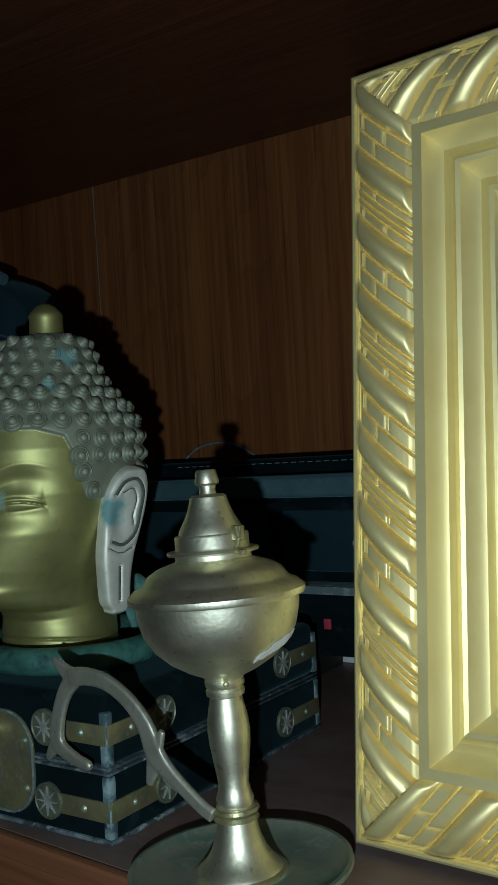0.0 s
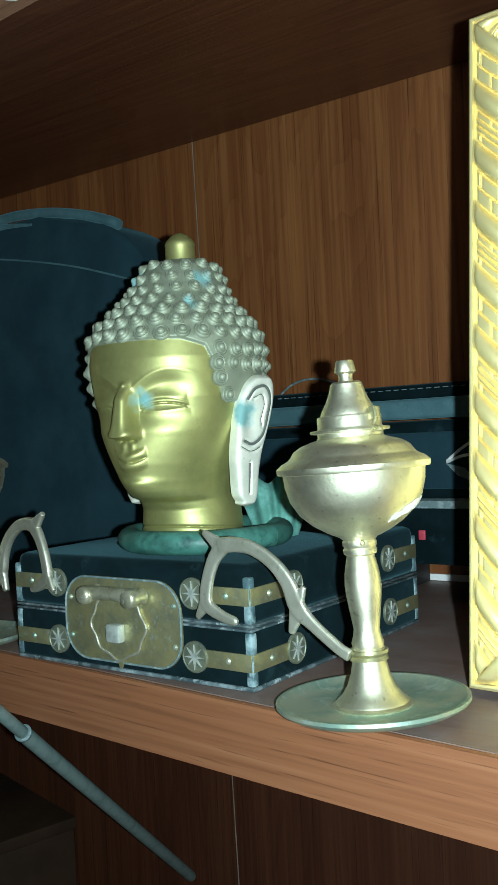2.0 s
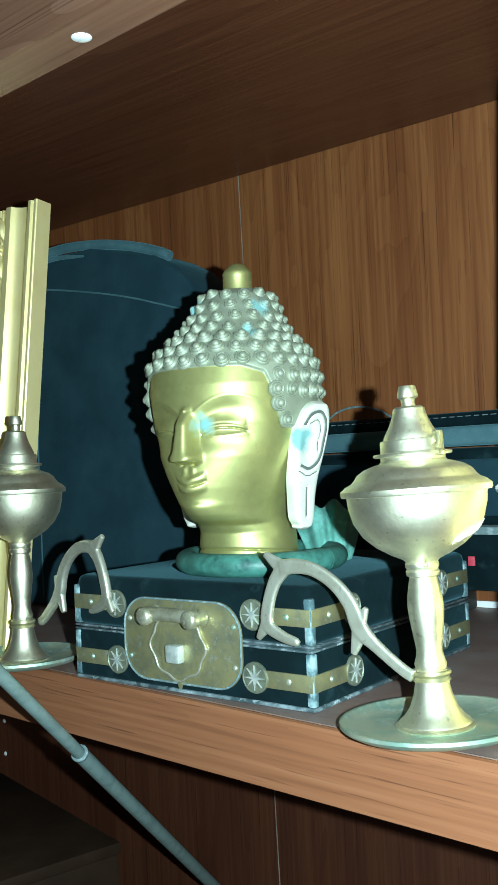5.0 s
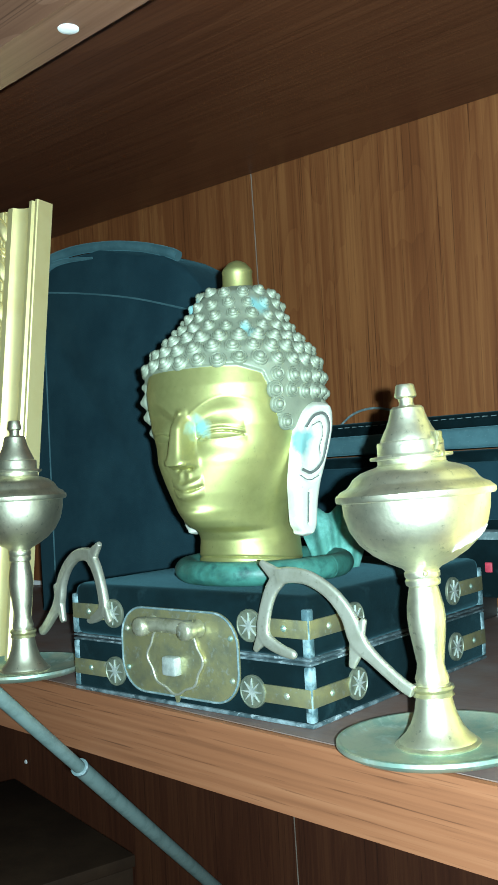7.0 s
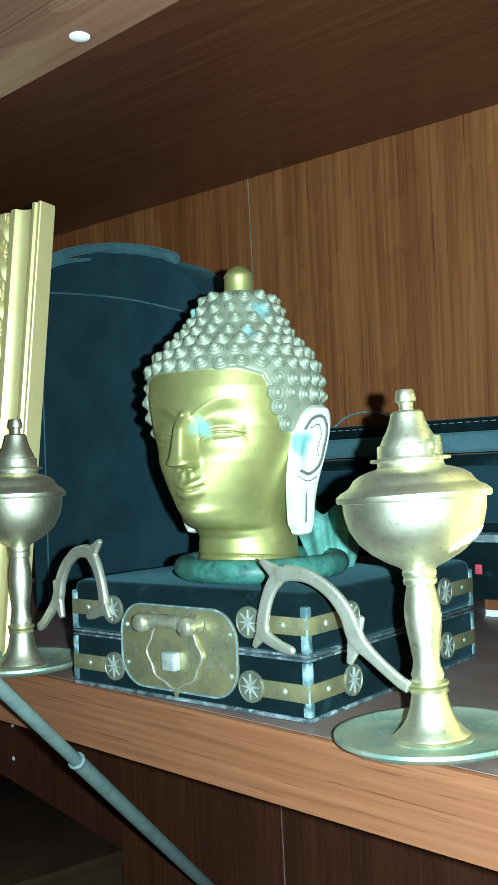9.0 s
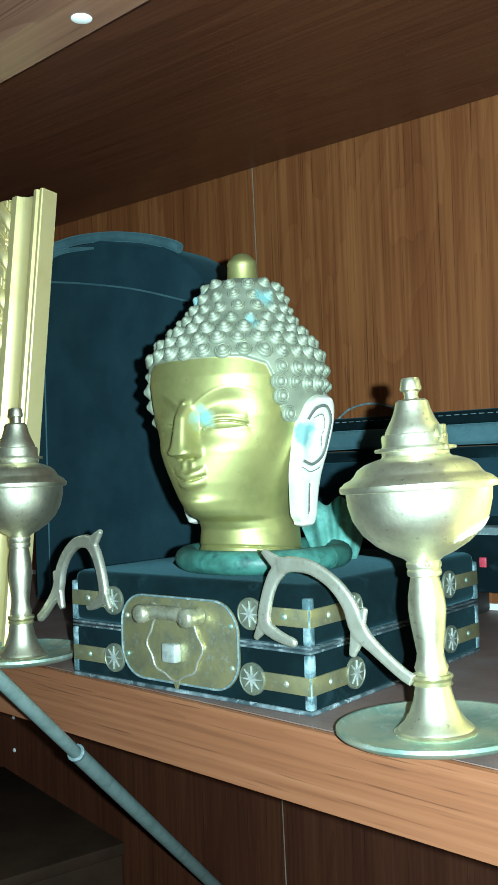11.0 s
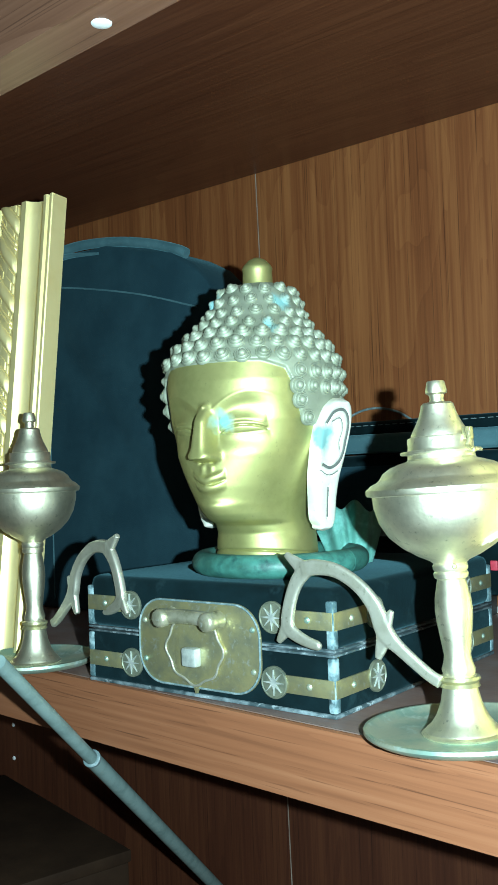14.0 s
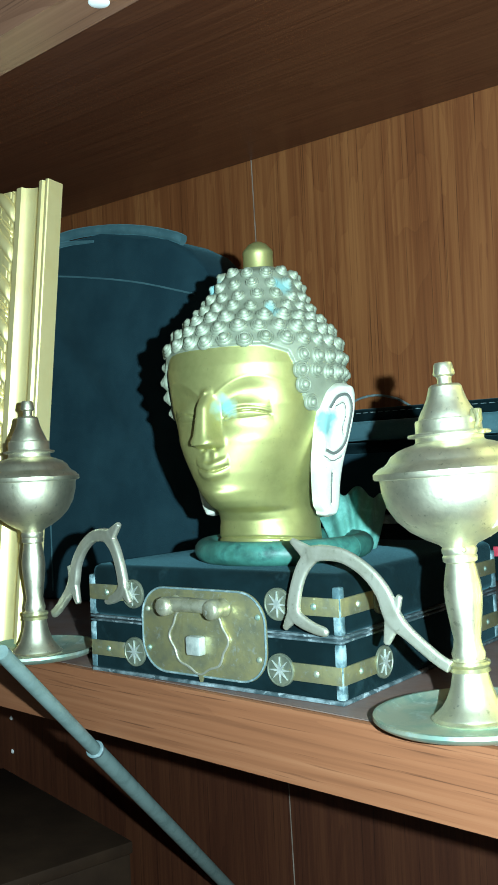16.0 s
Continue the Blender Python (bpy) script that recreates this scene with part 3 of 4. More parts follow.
part("hasp_tip", upright(prism([(-0.002, 0), (0.0035, 0), (0.001, -0.006), (0, -0.006)], 0.001, 0.0028), CX - 0.001, BY0 - 0.0008, 0.0095), BRASS_OLD, latch)


# ---- bronze head ----
def smooth_to(x, a, b):
    t = np.clip((x - a) / (b - a), 0, 1)
    return t * t * (3 - 2 * t)


Z_KEYS = [-0.001, 0.010, 0.027, 0.0330, 0.0360, 0.0400, 0.047, 0.058, 0.078, 0.100, 0.125, 0.138, 0.149, 0.158, 0.170, 0.183, 0.191, 0.1955]
A_KEYS = [0.0355, 0.0345, 0.0330, 0.0325, 0.0325, 0.0340, 0.0368, 0.0415, 0.0492, 0.0545, 0.0565, 0.0550, 0.0490, 0.0405, 0.0325, 0.0270, 0.0225, 0.0150]
F_KEYS = [0.0365, 0.0345, 0.0340, 0.0390, 0.0500, 0.0555, 0.0590, 0.0612, 0.0632, 0.0642, 0.0638, 0.0615, 0.0540, 0.0440, 0.0345, 0.0280, 0.0230, 0.0150]
B_KEYS = [0.0370, 0.0365, 0.0365, 0.0370, 0.0375, 0.0385, 0.0415, 0.0470, 0.0540, 0.0570, 0.0575, 0.0550, 0.0490, 0.0405, 0.0320, 0.0265, 0.0225, 0.0150]


def curve_at(z, keys):
    """A smoothed reading of a profile."""
    k = np.array([-0.0008, 0.0, 0.0008])
    return np.mean([np.interp(z + d, Z_KEYS, keys) for d in k], axis=0)


def head_point(phi, z):
    """Skull surface; phi = 0 looks along -y, + to +x."""
    s, c = np.sin(phi), np.cos(phi)
    a, f, b = curve_at(z, A_KEYS), curve_at(z, F_KEYS), curve_at(z, B_KEYS)
    d = np.where(c > 0, f, b)
    p = np.where(c > 0, np.interp(z, [0.022, 0.040, 0.075, 0.100, 0.125], [2.0, 1.72, 1.85, 2.05, 2.2]), 2.0)
    r = (np.abs(s / a) ** p + np.abs(c / d) ** p) ** (-1 / p)
    return r * s, -r * c + 0.0075 * smooth_to(z, 0.148, 0.196), r


def hairline(phi):
    """The height above which the hair begins."""
    q = np.abs(phi)
    return np.interp(q, [0, 0.60, 0.86, 0.98, 1.06, 1.25, 1.62, 1.75, 2.1, 3.15], [0.1375, 0.1370, 0.132, 0.116, 0.100, 0.096, 0.098, 0.070, 0.044, 0.036])


def face_relief(x, y, z):
    h = np.zeros_like(x)
    ax = np.abs(x)
    g = lambda u, v, cu, cv, su, sv: np.exp(-((u - cu) / su) ** 2 - ((v - cv) / sv) ** 2)
    # straight wedge nose with a flat ridge, small wings and a sharp tip
    t = np.clip((0.1090 - z) / (0.1090 - 0.0770), 0, 1)
    w = 0.0042 + 0.0032 * t ** 1.2
    amp = (0.0060 + 0.0068 * t) * smooth_to(z, 0.0738, 0.0762) * (1 - smooth_to(z, 0.0985, 0.1135))
    h += amp * np.exp(-(ax / w) ** 4)
    h += 0.0036 * g(ax, z, 0.0074, 0.0785, 0.0026, 0.0034)
    h -= 0.0016 * g(ax, z, 0.0042, 0.0735, 0.0020, 0.0012)
    # high crisp brow arch, hollow socket below it
    zb = 0.1050 + 0.0125 * np.sin(np.clip((ax - 0.003) / 0.044, 0, 1) * np.pi * 0.84)
    h += 0.0002 * np.exp(-((z - zb) / 0.0012) ** 2) * smooth_to(ax, 0.002, 0.006) * (1 - smooth_to(ax, 0.038, 0.047))
    under = smooth_to(zb - z, -0.0008, 0.0095) * smooth_to(z, 0.078, 0.094) * smooth_to(ax, 0.0035, 0.0085) * (1 - smooth_to(ax, 0.024, 0.046))
    h -= 0.0038 * under
    # heavy lids and the narrow opening
    e = (ax - 0.0225) / 0.0140
    lid = np.clip(1 - e ** 2, 0, None)
    h += 0.0032 * lid ** 0.8 * np.exp(-((z - 0.0965) / 0.0062) ** 2)
    up = 0.0930 + 0.0036 * lid + 0.0008 * e
    lo = 0.0926 - 0.0010 * lid + 0.0008 * e
    on = smooth_to(lid, 0.0, 0.12)
    h -= 0.0010 * on * np.exp(-((z - up) / 0.0007) ** 2) + 0.0004 * on * np.exp(-((z - lo) / 0.0006) ** 2)
    h -= 0.0004 * on * np.exp(-((z - up - 0.0030) / 0.0006) ** 2)
    # cheeks, mouth mound, lips, chin
    h += 0.0022 * g(ax, z, 0.027, 0.074, 0.018, 0.019)
    h += 0.0020 * g(x, z, 0, 0.0625, 0.0125, 0.0110)
    lw = np.clip(1 - (x / 0.0118) ** 2, 0, None)
    cup = 0.0010 * np.exp(-(ax / 0.003) ** 2)
    curl = 0.0034 * np.minimum(ax / 0.0118, 1.2) ** 2
    h += 0.0030 * lw ** 0.7 * np.exp(-(np.abs(z - 0.0632 + cup - curl) / 0.0028) ** 3)
    h += 0.0032 * lw ** 1.1 * np.exp(-(np.abs(z - 0.0572 - curl) / 0.0028) ** 3)
    h -= 0.0008 * smooth_to(lw, 0, 0.2) * np.exp(-((z - 0.0600 - curl) / 0.0008) ** 2)
    h += 0.0006 * np.exp(-((ax - 0.0034) / 0.0016) ** 2) * np.exp(-((z - 0.0700) / 0.0042) ** 2)
    h -= 0.0004 * np.exp(-(x / 0.0016) ** 2) * np.exp(-((z - 0.0700) / 0.0036) ** 2)
    h -= 0.0012 * g(x, z, 0, 0.0500, 0.010, 0.0030)
    h += 0.0032 * g(x, z, 0, 0.0455, 0.0110, 0.0060)
    h += 0.0018 * g(x, z, 0, 0.1088, 0.0016, 0.0016)
    return h * (y < -0.005)


def bronze_head():
    cols, rows = 440, 330
    u = np.linspace(-1, 1, cols, endpoint=False)
    phi = np.pi * (0.62 * u + 0.38 * u ** 3)
    zs = np.linspace(-0.001, 0.1954, rows)
    PH, ZZ = np.meshgrid(phi, zs)
    x, y, r = head_point(PH, ZZ)
    hair = smooth_to(ZZ - hairline(PH), -0.0010, 0.0010)
    add = face_relief(x, y, ZZ) * (1 - hair) + 0.0022 * hair
    # neck creases
    for zc in (0.0045, 0.0125):
        add = add - 0.0010 * np.exp(-((ZZ - zc - 0.004 * np.cos(PH)) / 0.0007) ** 2) * (ZZ < 0.018)
    k = 1 + add / r
    X, Y = x * k + 0.0042 * (1 - smooth_to(ZZ, 0.022, 0.050)), y * k
    bm = bmesh.new()
    grid = [[bm.verts.new((X[j, i], Y[j, i], ZZ[j, i])) for i in range(cols)] for j in range(rows)]
    for j in range(rows - 1):
        for i in range(cols):
            n = (i + 1) % cols
            f = bm.faces.new((grid[j][i], grid[j][n], grid[j + 1][n], grid[j + 1][i]))
            f.material_index = 1 if max(hair[j, i], hair[j, n], hair[j + 1, i], hair[j + 1, n]) > 0.03 else 0
    bm.faces.new(grid[0][::-1])
    bm.faces.new(grid[-1]).material_index = 1
    # finial
    tmp = lathe([(0.0110, 0.1940), (0.0106, 0.1960), (0.0103, 0.2060), (0.0107, 0.2080), (0.0098, 0.2100), (0.0062, 0.2140), (0.0025, 0.2158), (0, 0.2160)], 32)
    join(bm, tmp, Matrix.Translation((0, 0.0075, 0)))
    # snail curls in staggered rows
    prof = [(0.0060, -0.0012), (0.0059, 0.0006), (0.0052, 0.0014), (0.0044, 0.0009), (0.0042, 0.0022), (0.0035, 0.0030), (0.0028, 0.0025), (0.0026, 0.0038), (0.0020, 0.0047), (0.0010, 0.0052), (0, 0.0053)]
    rng = random.Random(4)
    row_z = [0.034, 0.045, 0.056, 0.067, 0.078, 0.089, 0.100, 0.111, 0.1205, 0.1300, 0.1395, 0.1480, 0.1560, 0.1640, 0.1720, 0.1805, 0.1890]
    for j, zr in enumerate(row_z):
        ring = np.linspace(-np.pi, np.pi, 721)
        cx, cy, _ = head_point(ring, np.full_like(ring, zr))
        seg = np.hypot(np.diff(cx), np.diff(cy))
        length = seg.sum()
        count = max(8, int(round(length / (0.0125 if zr < 0.150 else 0.0118))))
        cum = np.concatenate([[0], np.cumsum(seg)])
        for i in range(count):
            d = ((i + 0.5 * (j % 2)) / count) * length % length
            ph = float(np.interp(d, cum, ring))
            z = zr + rng.uniform(-0.0008, 0.0008)
            if z < float(hairline(np.array(ph))) + 0.0012:
                continue
            if 1.13 < abs(ph) < 1.85 and z < 0.116:
                continue
            e = 0.002
            p = np.array(head_point(np.array([ph, ph + 0.03, ph, ph - 0.03]), np.array([z, z, z + e, z])))
            q = [Vector((p[0][k], p[1][k], (z, z, z + e, z)[k])) for k in range(4)]
            nrm = (q[1] - q[3]).cross(q[2] - q[0]).normalized()
            if nrm.dot(Vector((q[0].x, q[0].y, 0))) < 0:
                nrm = -nrm
            s = rng.uniform(0.86, 0.99) * (1.0 if zr < 0.160 else 0.84)
            m = Matrix.Translation(q[0] + nrm * 0.0022) @ nrm.to_track_quat("Z", "Y").to_matrix().to_4x4() @ Matrix.Diagonal((s, s, s * 0.86, 1))
            tmp = lathe(prof, 14)
            for f in tmp.faces:
                f.material_index = 1
            join(bm, tmp, m)
    # long-lobed ears with engraved folds
    left = [(0.020, -0.0042), (0.0206, -0.0062), (0.0220, -0.0088), (0.0245, -0.0094), (0.030, -0.0124), (0.045, -0.0140), (0.060, -0.0150), (0.075, -0.0140), (0.088, -0.0130), (0.100, -0.0115), (0.110, -0.0065), (0.1155, 0.0000), (0.1180, 0.0060)]
    right = [(0.020, -0.0032), (0.0206, -0.0012), (0.0220, 0.0012), (0.0245, 0.0033), (0.030, 0.0052), (0.045, 0.0060), (0.060, 0.0085), (0.075, 0.0130), (0.088, 0.0165), (0.100, 0.0185), (0.110, 0.0180), (0.1155, 0.0150), (0.1180, 0.0100)]
    left, right = [tuple(q) for q in spline(left, 6)], [tuple(q) for q in spline(right, 6)]
    loop = [np.array(q) for q in spline([(-0.006, 0.100), (0.000, 0.108), (0.009, 0.1095), (0.0135, 0.101), (0.0115, 0.088), (0.0075, 0.074), (-0.001, 0.067), (-0.009, 0.0695)], 10)]
    inner = [np.array(q) for q in spline([(-0.001, 0.101), (0.006, 0.1035), (0.0085, 0.096), (0.0060, 0.086), (0.0065, 0.080)], 8)]
    fold = [np.array(q) for q in spline([(-0.0110, 0.0655), (-0.003, 0.0615), (0.0055, 0.0645)], 8)]
    slit = [np.array((-0.0035, 0.053 - 0.0225 * k / 14)) for k in range(15)]
    ear_at = pose(0.0500, -0.003, 0.0095, 0, 5.5, -18) @ Matrix.Diagonal((1, 1, 0.88, 1))
    for side in (1, -1):
        nu, nv = 56, 150
        tmp = bmesh.new()
        vs, flags = [], []
        for j in range(nv + 1):
            zz = 0.0200 + (0.1180 - 0.0200) * (0.5 - 0.5 * math.cos(math.pi * j / nv))
            yl = np.interp(zz, [q[0] for q in left], [q[1] for q in left])
            yr = np.interp(zz, [q[0] for q in right], [q[1] for q in right])
            row, fl = [], []
            for i in range(nu + 1):
                t = i / nu
                yy = yl + (yr - yl) * t
                p = np.array((yy, zz))
                dist = lambda line, wd: math.exp(-(min(np.hypot(*(p - q)) for q in line) / wd) ** 2)
                groove = max(dist(loop, 0.0012), 0.8 * dist(inner, 0.0009), 0.8 * dist(fold, 0.0008), dist(slit, 0.0011))
                rim = 1 - (2 * t - 1) ** 6
                ends = smooth_to(np.array(zz), 0.0200, 0.0235) * (1 - smooth_to(np.array(zz), 0.1150, 0.1180))
                bowl = math.exp(-((yy + 0.0035) / 0.006) ** 2 - ((zz - 0.084) / 0.013) ** 2)
                out = 0.0048 * rim ** 0.5 * float(ends) ** 0.5 - 0.0016 * groove - 0.0026 * bowl
                row.append(tmp.verts.new((out, yy, zz)))
                fl.append(groove)
            vs.append(row)
            flags.append(fl)
        for j in range(nv):
            for i in range(nu):
                f = tmp.faces.new((vs[j][i], vs[j][i + 1], vs[j + 1][i + 1], vs[j + 1][i]))
                f.material_index = 2
        ret = bmesh.ops.extrude_face_region(tmp, geom=tmp.faces[:])
        for g in ret["geom"]:
            if isinstance(g, bmesh.types.BMVert):
                g.co.x = -0.004
        for line, rad in ((loop, 0.0015), (inner, 0.0008), (fold, 0.0010), (slit, 0.0011)):
            pts = []
            for q in line:
                yl = np.interp(q[1], [w[0] for w in left], [w[1] for w in left])
                yr = np.interp(q[1], [w[0] for w in right], [w[1] for w in right])
                tt = (q[0] - yl) / (yr - yl)
                bowl = math.exp(-((q[0] + 0.0035) / 0.006) ** 2 - ((q[1] - 0.084) / 0.013) ** 2)
                pts.append((0.0048 * max(0.0, 1 - (2 * tt - 1) ** 6) ** 0.5 - 0.0016 - 0.0026 * bowl, q[0], q[1]))
            n0 = len(tmp.faces)
            tube(pts, rad, 8, 1.0, (1, 0, 0), bm=tmp)
            tmp.faces.ensure_lookup_table()
            for f in tmp.faces[n0:]:
                f.material_index = 3
        if side > 0:
            m = ear_at
        else:
            m = Matrix.Diagonal((-1, 1, 1, 1)) @ pose(0.0405, 0.008, 0.0105, 0, 9.5, -6) @ Matrix.Diagonal((1, 1, 0.88, 1))
        join(bm, tmp, m)
    return bm


def patina(name, base, rough, centres, metal=1.0):
    """Brass with turquoise patches round given places of the object."""
    m = mat(name, base, rough, metal, [((base[0] * 0.82, base[1] * 0.84, base[2] * 0.8), 70.0, 0.42, 0.7), ((base[0] * 0.6, base[1] * 0.66, base[2] * 0.7), 380.0, 0.62, 0.76)], bump=0.03, bump_scale=500)
    nt = m.node_tree
    b = nt.nodes["Principled BSDF"]
    tc = nt.nodes.new("ShaderNodeTexCoord")
    n = nt.nodes.new("ShaderNodeTexNoise")
    n.inputs["Scale"].default_value = 140
    nt.links.new(tc.outputs["Object"], n.inputs["Vector"])
    total = None
    for (x, y, z), r in centres:
        d = nt.nodes.new("ShaderNodeVectorMath")
        d.operation = "DISTANCE"
        nt.links.new(tc.outputs["Object"], d.inputs[0])
        d.inputs[1].default_value = (x, y, z)
        a = nt.nodes.new("ShaderNodeMath")
        a.operation = "MULTIPLY_ADD"
        nt.links.new(n.outputs["Fac"], a.inputs[0])
        a.inputs[1].default_value = 0.012
        nt.links.new(d.outputs["Value"], a.inputs[2])
        k = nt.nodes.new("ShaderNodeMapRange")
        k.inputs[1].default_value, k.inputs[2].default_value = r + 0.0095, r + 0.0035
        nt.links.new(a.outputs[0], k.inputs[0])
        if total is None:
            total = k.outputs[0]
        else:
            mx = nt.nodes.new("ShaderNodeMath")
            mx.operation = "MAXIMUM"
            nt.links.new(total, mx.inputs[0])
            nt.links.new(k.outputs[0], mx.inputs[1])
            total = mx.outputs[0]
    old = b.inputs["Base Color"].links[0].from_socket
    mx = nt.nodes.new("ShaderNodeMix")
    mx.data_type = "RGBA"
    nt.links.new(total, mx.inputs["Factor"])
    nt.links.new(old, mx.inputs["A"])
    mx.inputs["B"].default_value = (0.20, 0.38, 0.365, 1)
    nt.links.new(mx.outputs["Result"], b.inputs["Base Color"])
    for sock, plain, spot in (("Metallic", metal, 0.0), ("Roughness", rough, 0.8)):
        q = nt.nodes.new("ShaderNodeMapRange")
        q.inputs[3].default_value, q.inputs[4].default_value = plain, spot
        nt.links.new(total, q.inputs[0])
        nt.links.new(q.outputs[0], b.inputs[sock])
    return m


FACE = patina("polished face brass", (0.42, 0.405, 0.155), 0.49, [((0.0105, -0.0610, 0.0990), 0.0050)], 0.74)
HAIR = patina("greenish bronze hair", (0.31, 0.335, 0.245), 0.60, [((0.025, -0.010, 0.178), 0.006), ((-0.020, -0.018, 0.182), 0.006), ((0.030, -0.030, 0.160), 0.003)], 0.42)
# the ears' glare under the torch is painted in as near-white brass
EAR = patina("ear brass with torch glare in its colour", (0.84, 0.83, 0.70), 0.5, [((0.0590, -0.0150, 0.087), 0.0080)], 0.35)
GROOVE = mat("grey groove grime", (0.13, 0.14, 0.12), 0.8, 0.2, [((0.09, 0.10, 0.09), 200, 0.4, 0.7)])
head = part("statue_head", bronze_head(), [FACE, HAIR, EAR, GROOVE], None, "", True, 0.9)
head.matrix_world = pose(-0.377, 0.420, SZ + BZ + 0.0005, 0, 0, 7)
tagged(head, "brass statue head with curled hair, long ears pale from painted glare", "statue")

bm = bmesh.new()
ringp = [(0.0525 * math.cos(2 * math.pi * k / 64), 0.0525 * math.sin(2 * math.pi * k / 64), 0) for k in range(65)]
ring = tagged(part("stone_ring", tube(ringp, 0.0078, 16), JADE), "dull green stone ring round the neck of a statue", "ring")
ring.matrix_world = pose(-0.366, 0.426, SZ + BZ + 0.0075)


# ---- leaning gold frames ----
RAIL = [(0.0, 0.0), (0.0, 0.019), (0.0015, 0.0205), (0.0028, 0.0205), (0.0034, 0.0180), (0.006, 0.0180), (0.020, 0.0185), (0.034, 0.0185), (0.0362, 0.0185), (0.0365, 0.0245), (0.0415, 0.0245), (0.042, 0.0235),
        (0.0450, 0.0190), (0.0490, 0.0165), (0.0530, 0.0180), (0.0555, 0.0210), (0.0570, 0.0218), (0.0590, 0.0210), (0.0620, 0.0165), (0.0660, 0.0140), (0.0690, 0.0150), (0.0710, 0.0165), (0.0730, 0.0160), (0.0760, 0.0100), (0.0780, 0.0080), (0.0780, 0.0)]


def rail_mesh(length):
    """One mitred rail: runs along x from 0 to length, its outer edge at y = 0 and its face up (+z)."""
    bm = bmesh.new()
    lo = [bm.verts.new((y, y, z)) for y, z in RAIL]
    hi = [bm.verts.new((length - y, y, z)) for y, z in RAIL]
    for i in range(len(RAIL) - 1):
        f = bm.faces.new((lo[i], hi[i], hi[i + 1], lo[i + 1]))
        f.material_index = 1 if i == 0 else 0
    bm.faces.new((lo[0], lo[-1], hi[-1], hi[0])).material_index = 1
    return bm


def leaf_height(q, v, odd):
    """Relief at p periods along and v across (0 to 1): a rope ridge, then small tiles and thin cords."""
    p = q
    ridge = np.sqrt(np.clip(1 - ((p - 0.225) / 0.225) ** 2, 0, 1)) * 0.0062 * (0.70 + 0.30 * np.sin(np.pi * np.clip(v, 0, 1)))

    def bump(c, w, top):
        return top * np.sqrt(np.clip(1 - ((p - c) / w) ** 2, 0, 1))

    def tiles(p0, p1, cuts, top):
        inside = smooth_to(p, p0, p0 + 0.03) * (1 - smooth_to(p, p1 - 0.03, p1))
        gap = np.ones_like(v)
        for c in cuts:
            gap = gap * (0.45 + 0.55 * smooth_to(np.abs(v - c), 0.008, 0.030))
        return top * inside * gap

    edge = smooth_to(v, 0.03, 0.10)
    bricks = np.maximum(tiles(0.47, 0.72, (0.17, 0.56), 0.0026), tiles(0.73, 0.98, (0.37,), 0.0026))
    cords = bump(0.655, 0.055, 0.0036) + bump(0.765, 0.050, 0.0034) + tiles(0.47, 0.60, (0.37,), 0.0022) + tiles(0.83, 0.98, (0.17, 0.56), 0.0024)
    weave = np.where(odd, cords, bricks)
    return np.maximum(ridge, weave * edge)


BAND0, BAND1, STEP = 0.0036, 0.0360, 0.0345


def ornament(length, mitre=True):
    """The carved band of one rail as a relief whose rows follow the slant, cut to the mitres."""
    t = np.unique(np.concatenate([np.linspace(0, 1, 30)] + [np.array([c - 0.024, c - 0.012, c, c + 0.012, c + 0.024]) for c in (0.17, 0.37, 0.56)]))
    v = BAND0 + (BAND1 - BAND0) * t
    first, last = -2, int(length / STEP) + 2
    cell = np.unique(np.concatenate([np.linspace(0, 0.445, 17), np.linspace(0.455, 0.995, 38)]))
    run = np.concatenate([k + cell for k in range(first, last + 1)])
    T, R = np.meshgrid(t, run)
    V, _ = np.meshgrid(v, run)
    S = R * STEP + 0.015 * T + 0.015 * T ** 0.7
    lo, hi = (V, length - V) if mitre else (np.zeros_like(V), np.full_like(V, length))
    H = leaf_height(R % 1.0, T, (np.floor(R) % 2) > 0.5)
    Z = 0.0183 + 0.0026 * np.sin(np.pi * T) + 1.22 * H * (0.35 + 0.65 * np.minimum(1, np.minimum(T, 1 - T) / 0.10))
    out = (S < lo) | (S > hi)
    S = np.clip(S, lo, hi)
    bm = bmesh.new()
    made = {}

    def vert(i, j):
        if (i, j) not in made:
            made[i, j] = bm.verts.new((S[i, j], V[i, j], Z[i, j]))
        return made[i, j]

    for i in range(len(run) - 1):
        for j in range(len(t) - 1):
            if out[i, j] and out[i + 1, j] and out[i, j + 1] and out[i + 1, j + 1]:
                continue
            bm.faces.new((vert(i, j), vert(i + 1, j), vert(i + 1, j + 1), vert(i, j + 1)))
    return bm


def gold_frame(m, label, w, h):
    fr = thing("picture_frame", m, label, "picture frame", "leaning gold frames")
    place = [(pose(0, 0, 0), w), (pose(w, 0, 0, 0, 0, 90), h), (pose(w, h, 0, 0, 0, 180), w), (pose(0, h, 0, 0, 0, 270), h)]
    for q, length in place:
        bm = rail_mesh(length)
        rl = part("rail", bm, [GOLD, BLACK], fr, "", True, 0.5)
        rl.matrix_local = q
        part("carving", ornament(length), GOLD, rl, "carved slanting leaves and blocks", True, 0.9)
    part("backboard", block(0.004, w - 0.004, 0.004, h - 0.004, -0.012, -0.0005), BLACK, fr)
    part("picture", block(0.077, w - 0.077, 0.077, h - 0.077, 0.0005, 0.002), NAVY, fr, "plain dark picture panel")
    return fr


FW, FH = 0.30, 0.372
gold_frame(pose(-0.1650, 0.4190, SZ + 0.0035, 0, 0, -4.5) @ pose(0, 0, 0, 90 - 5.5, 0, 0), "ornate gold picture frame with black sides leaning back", FW, FH)


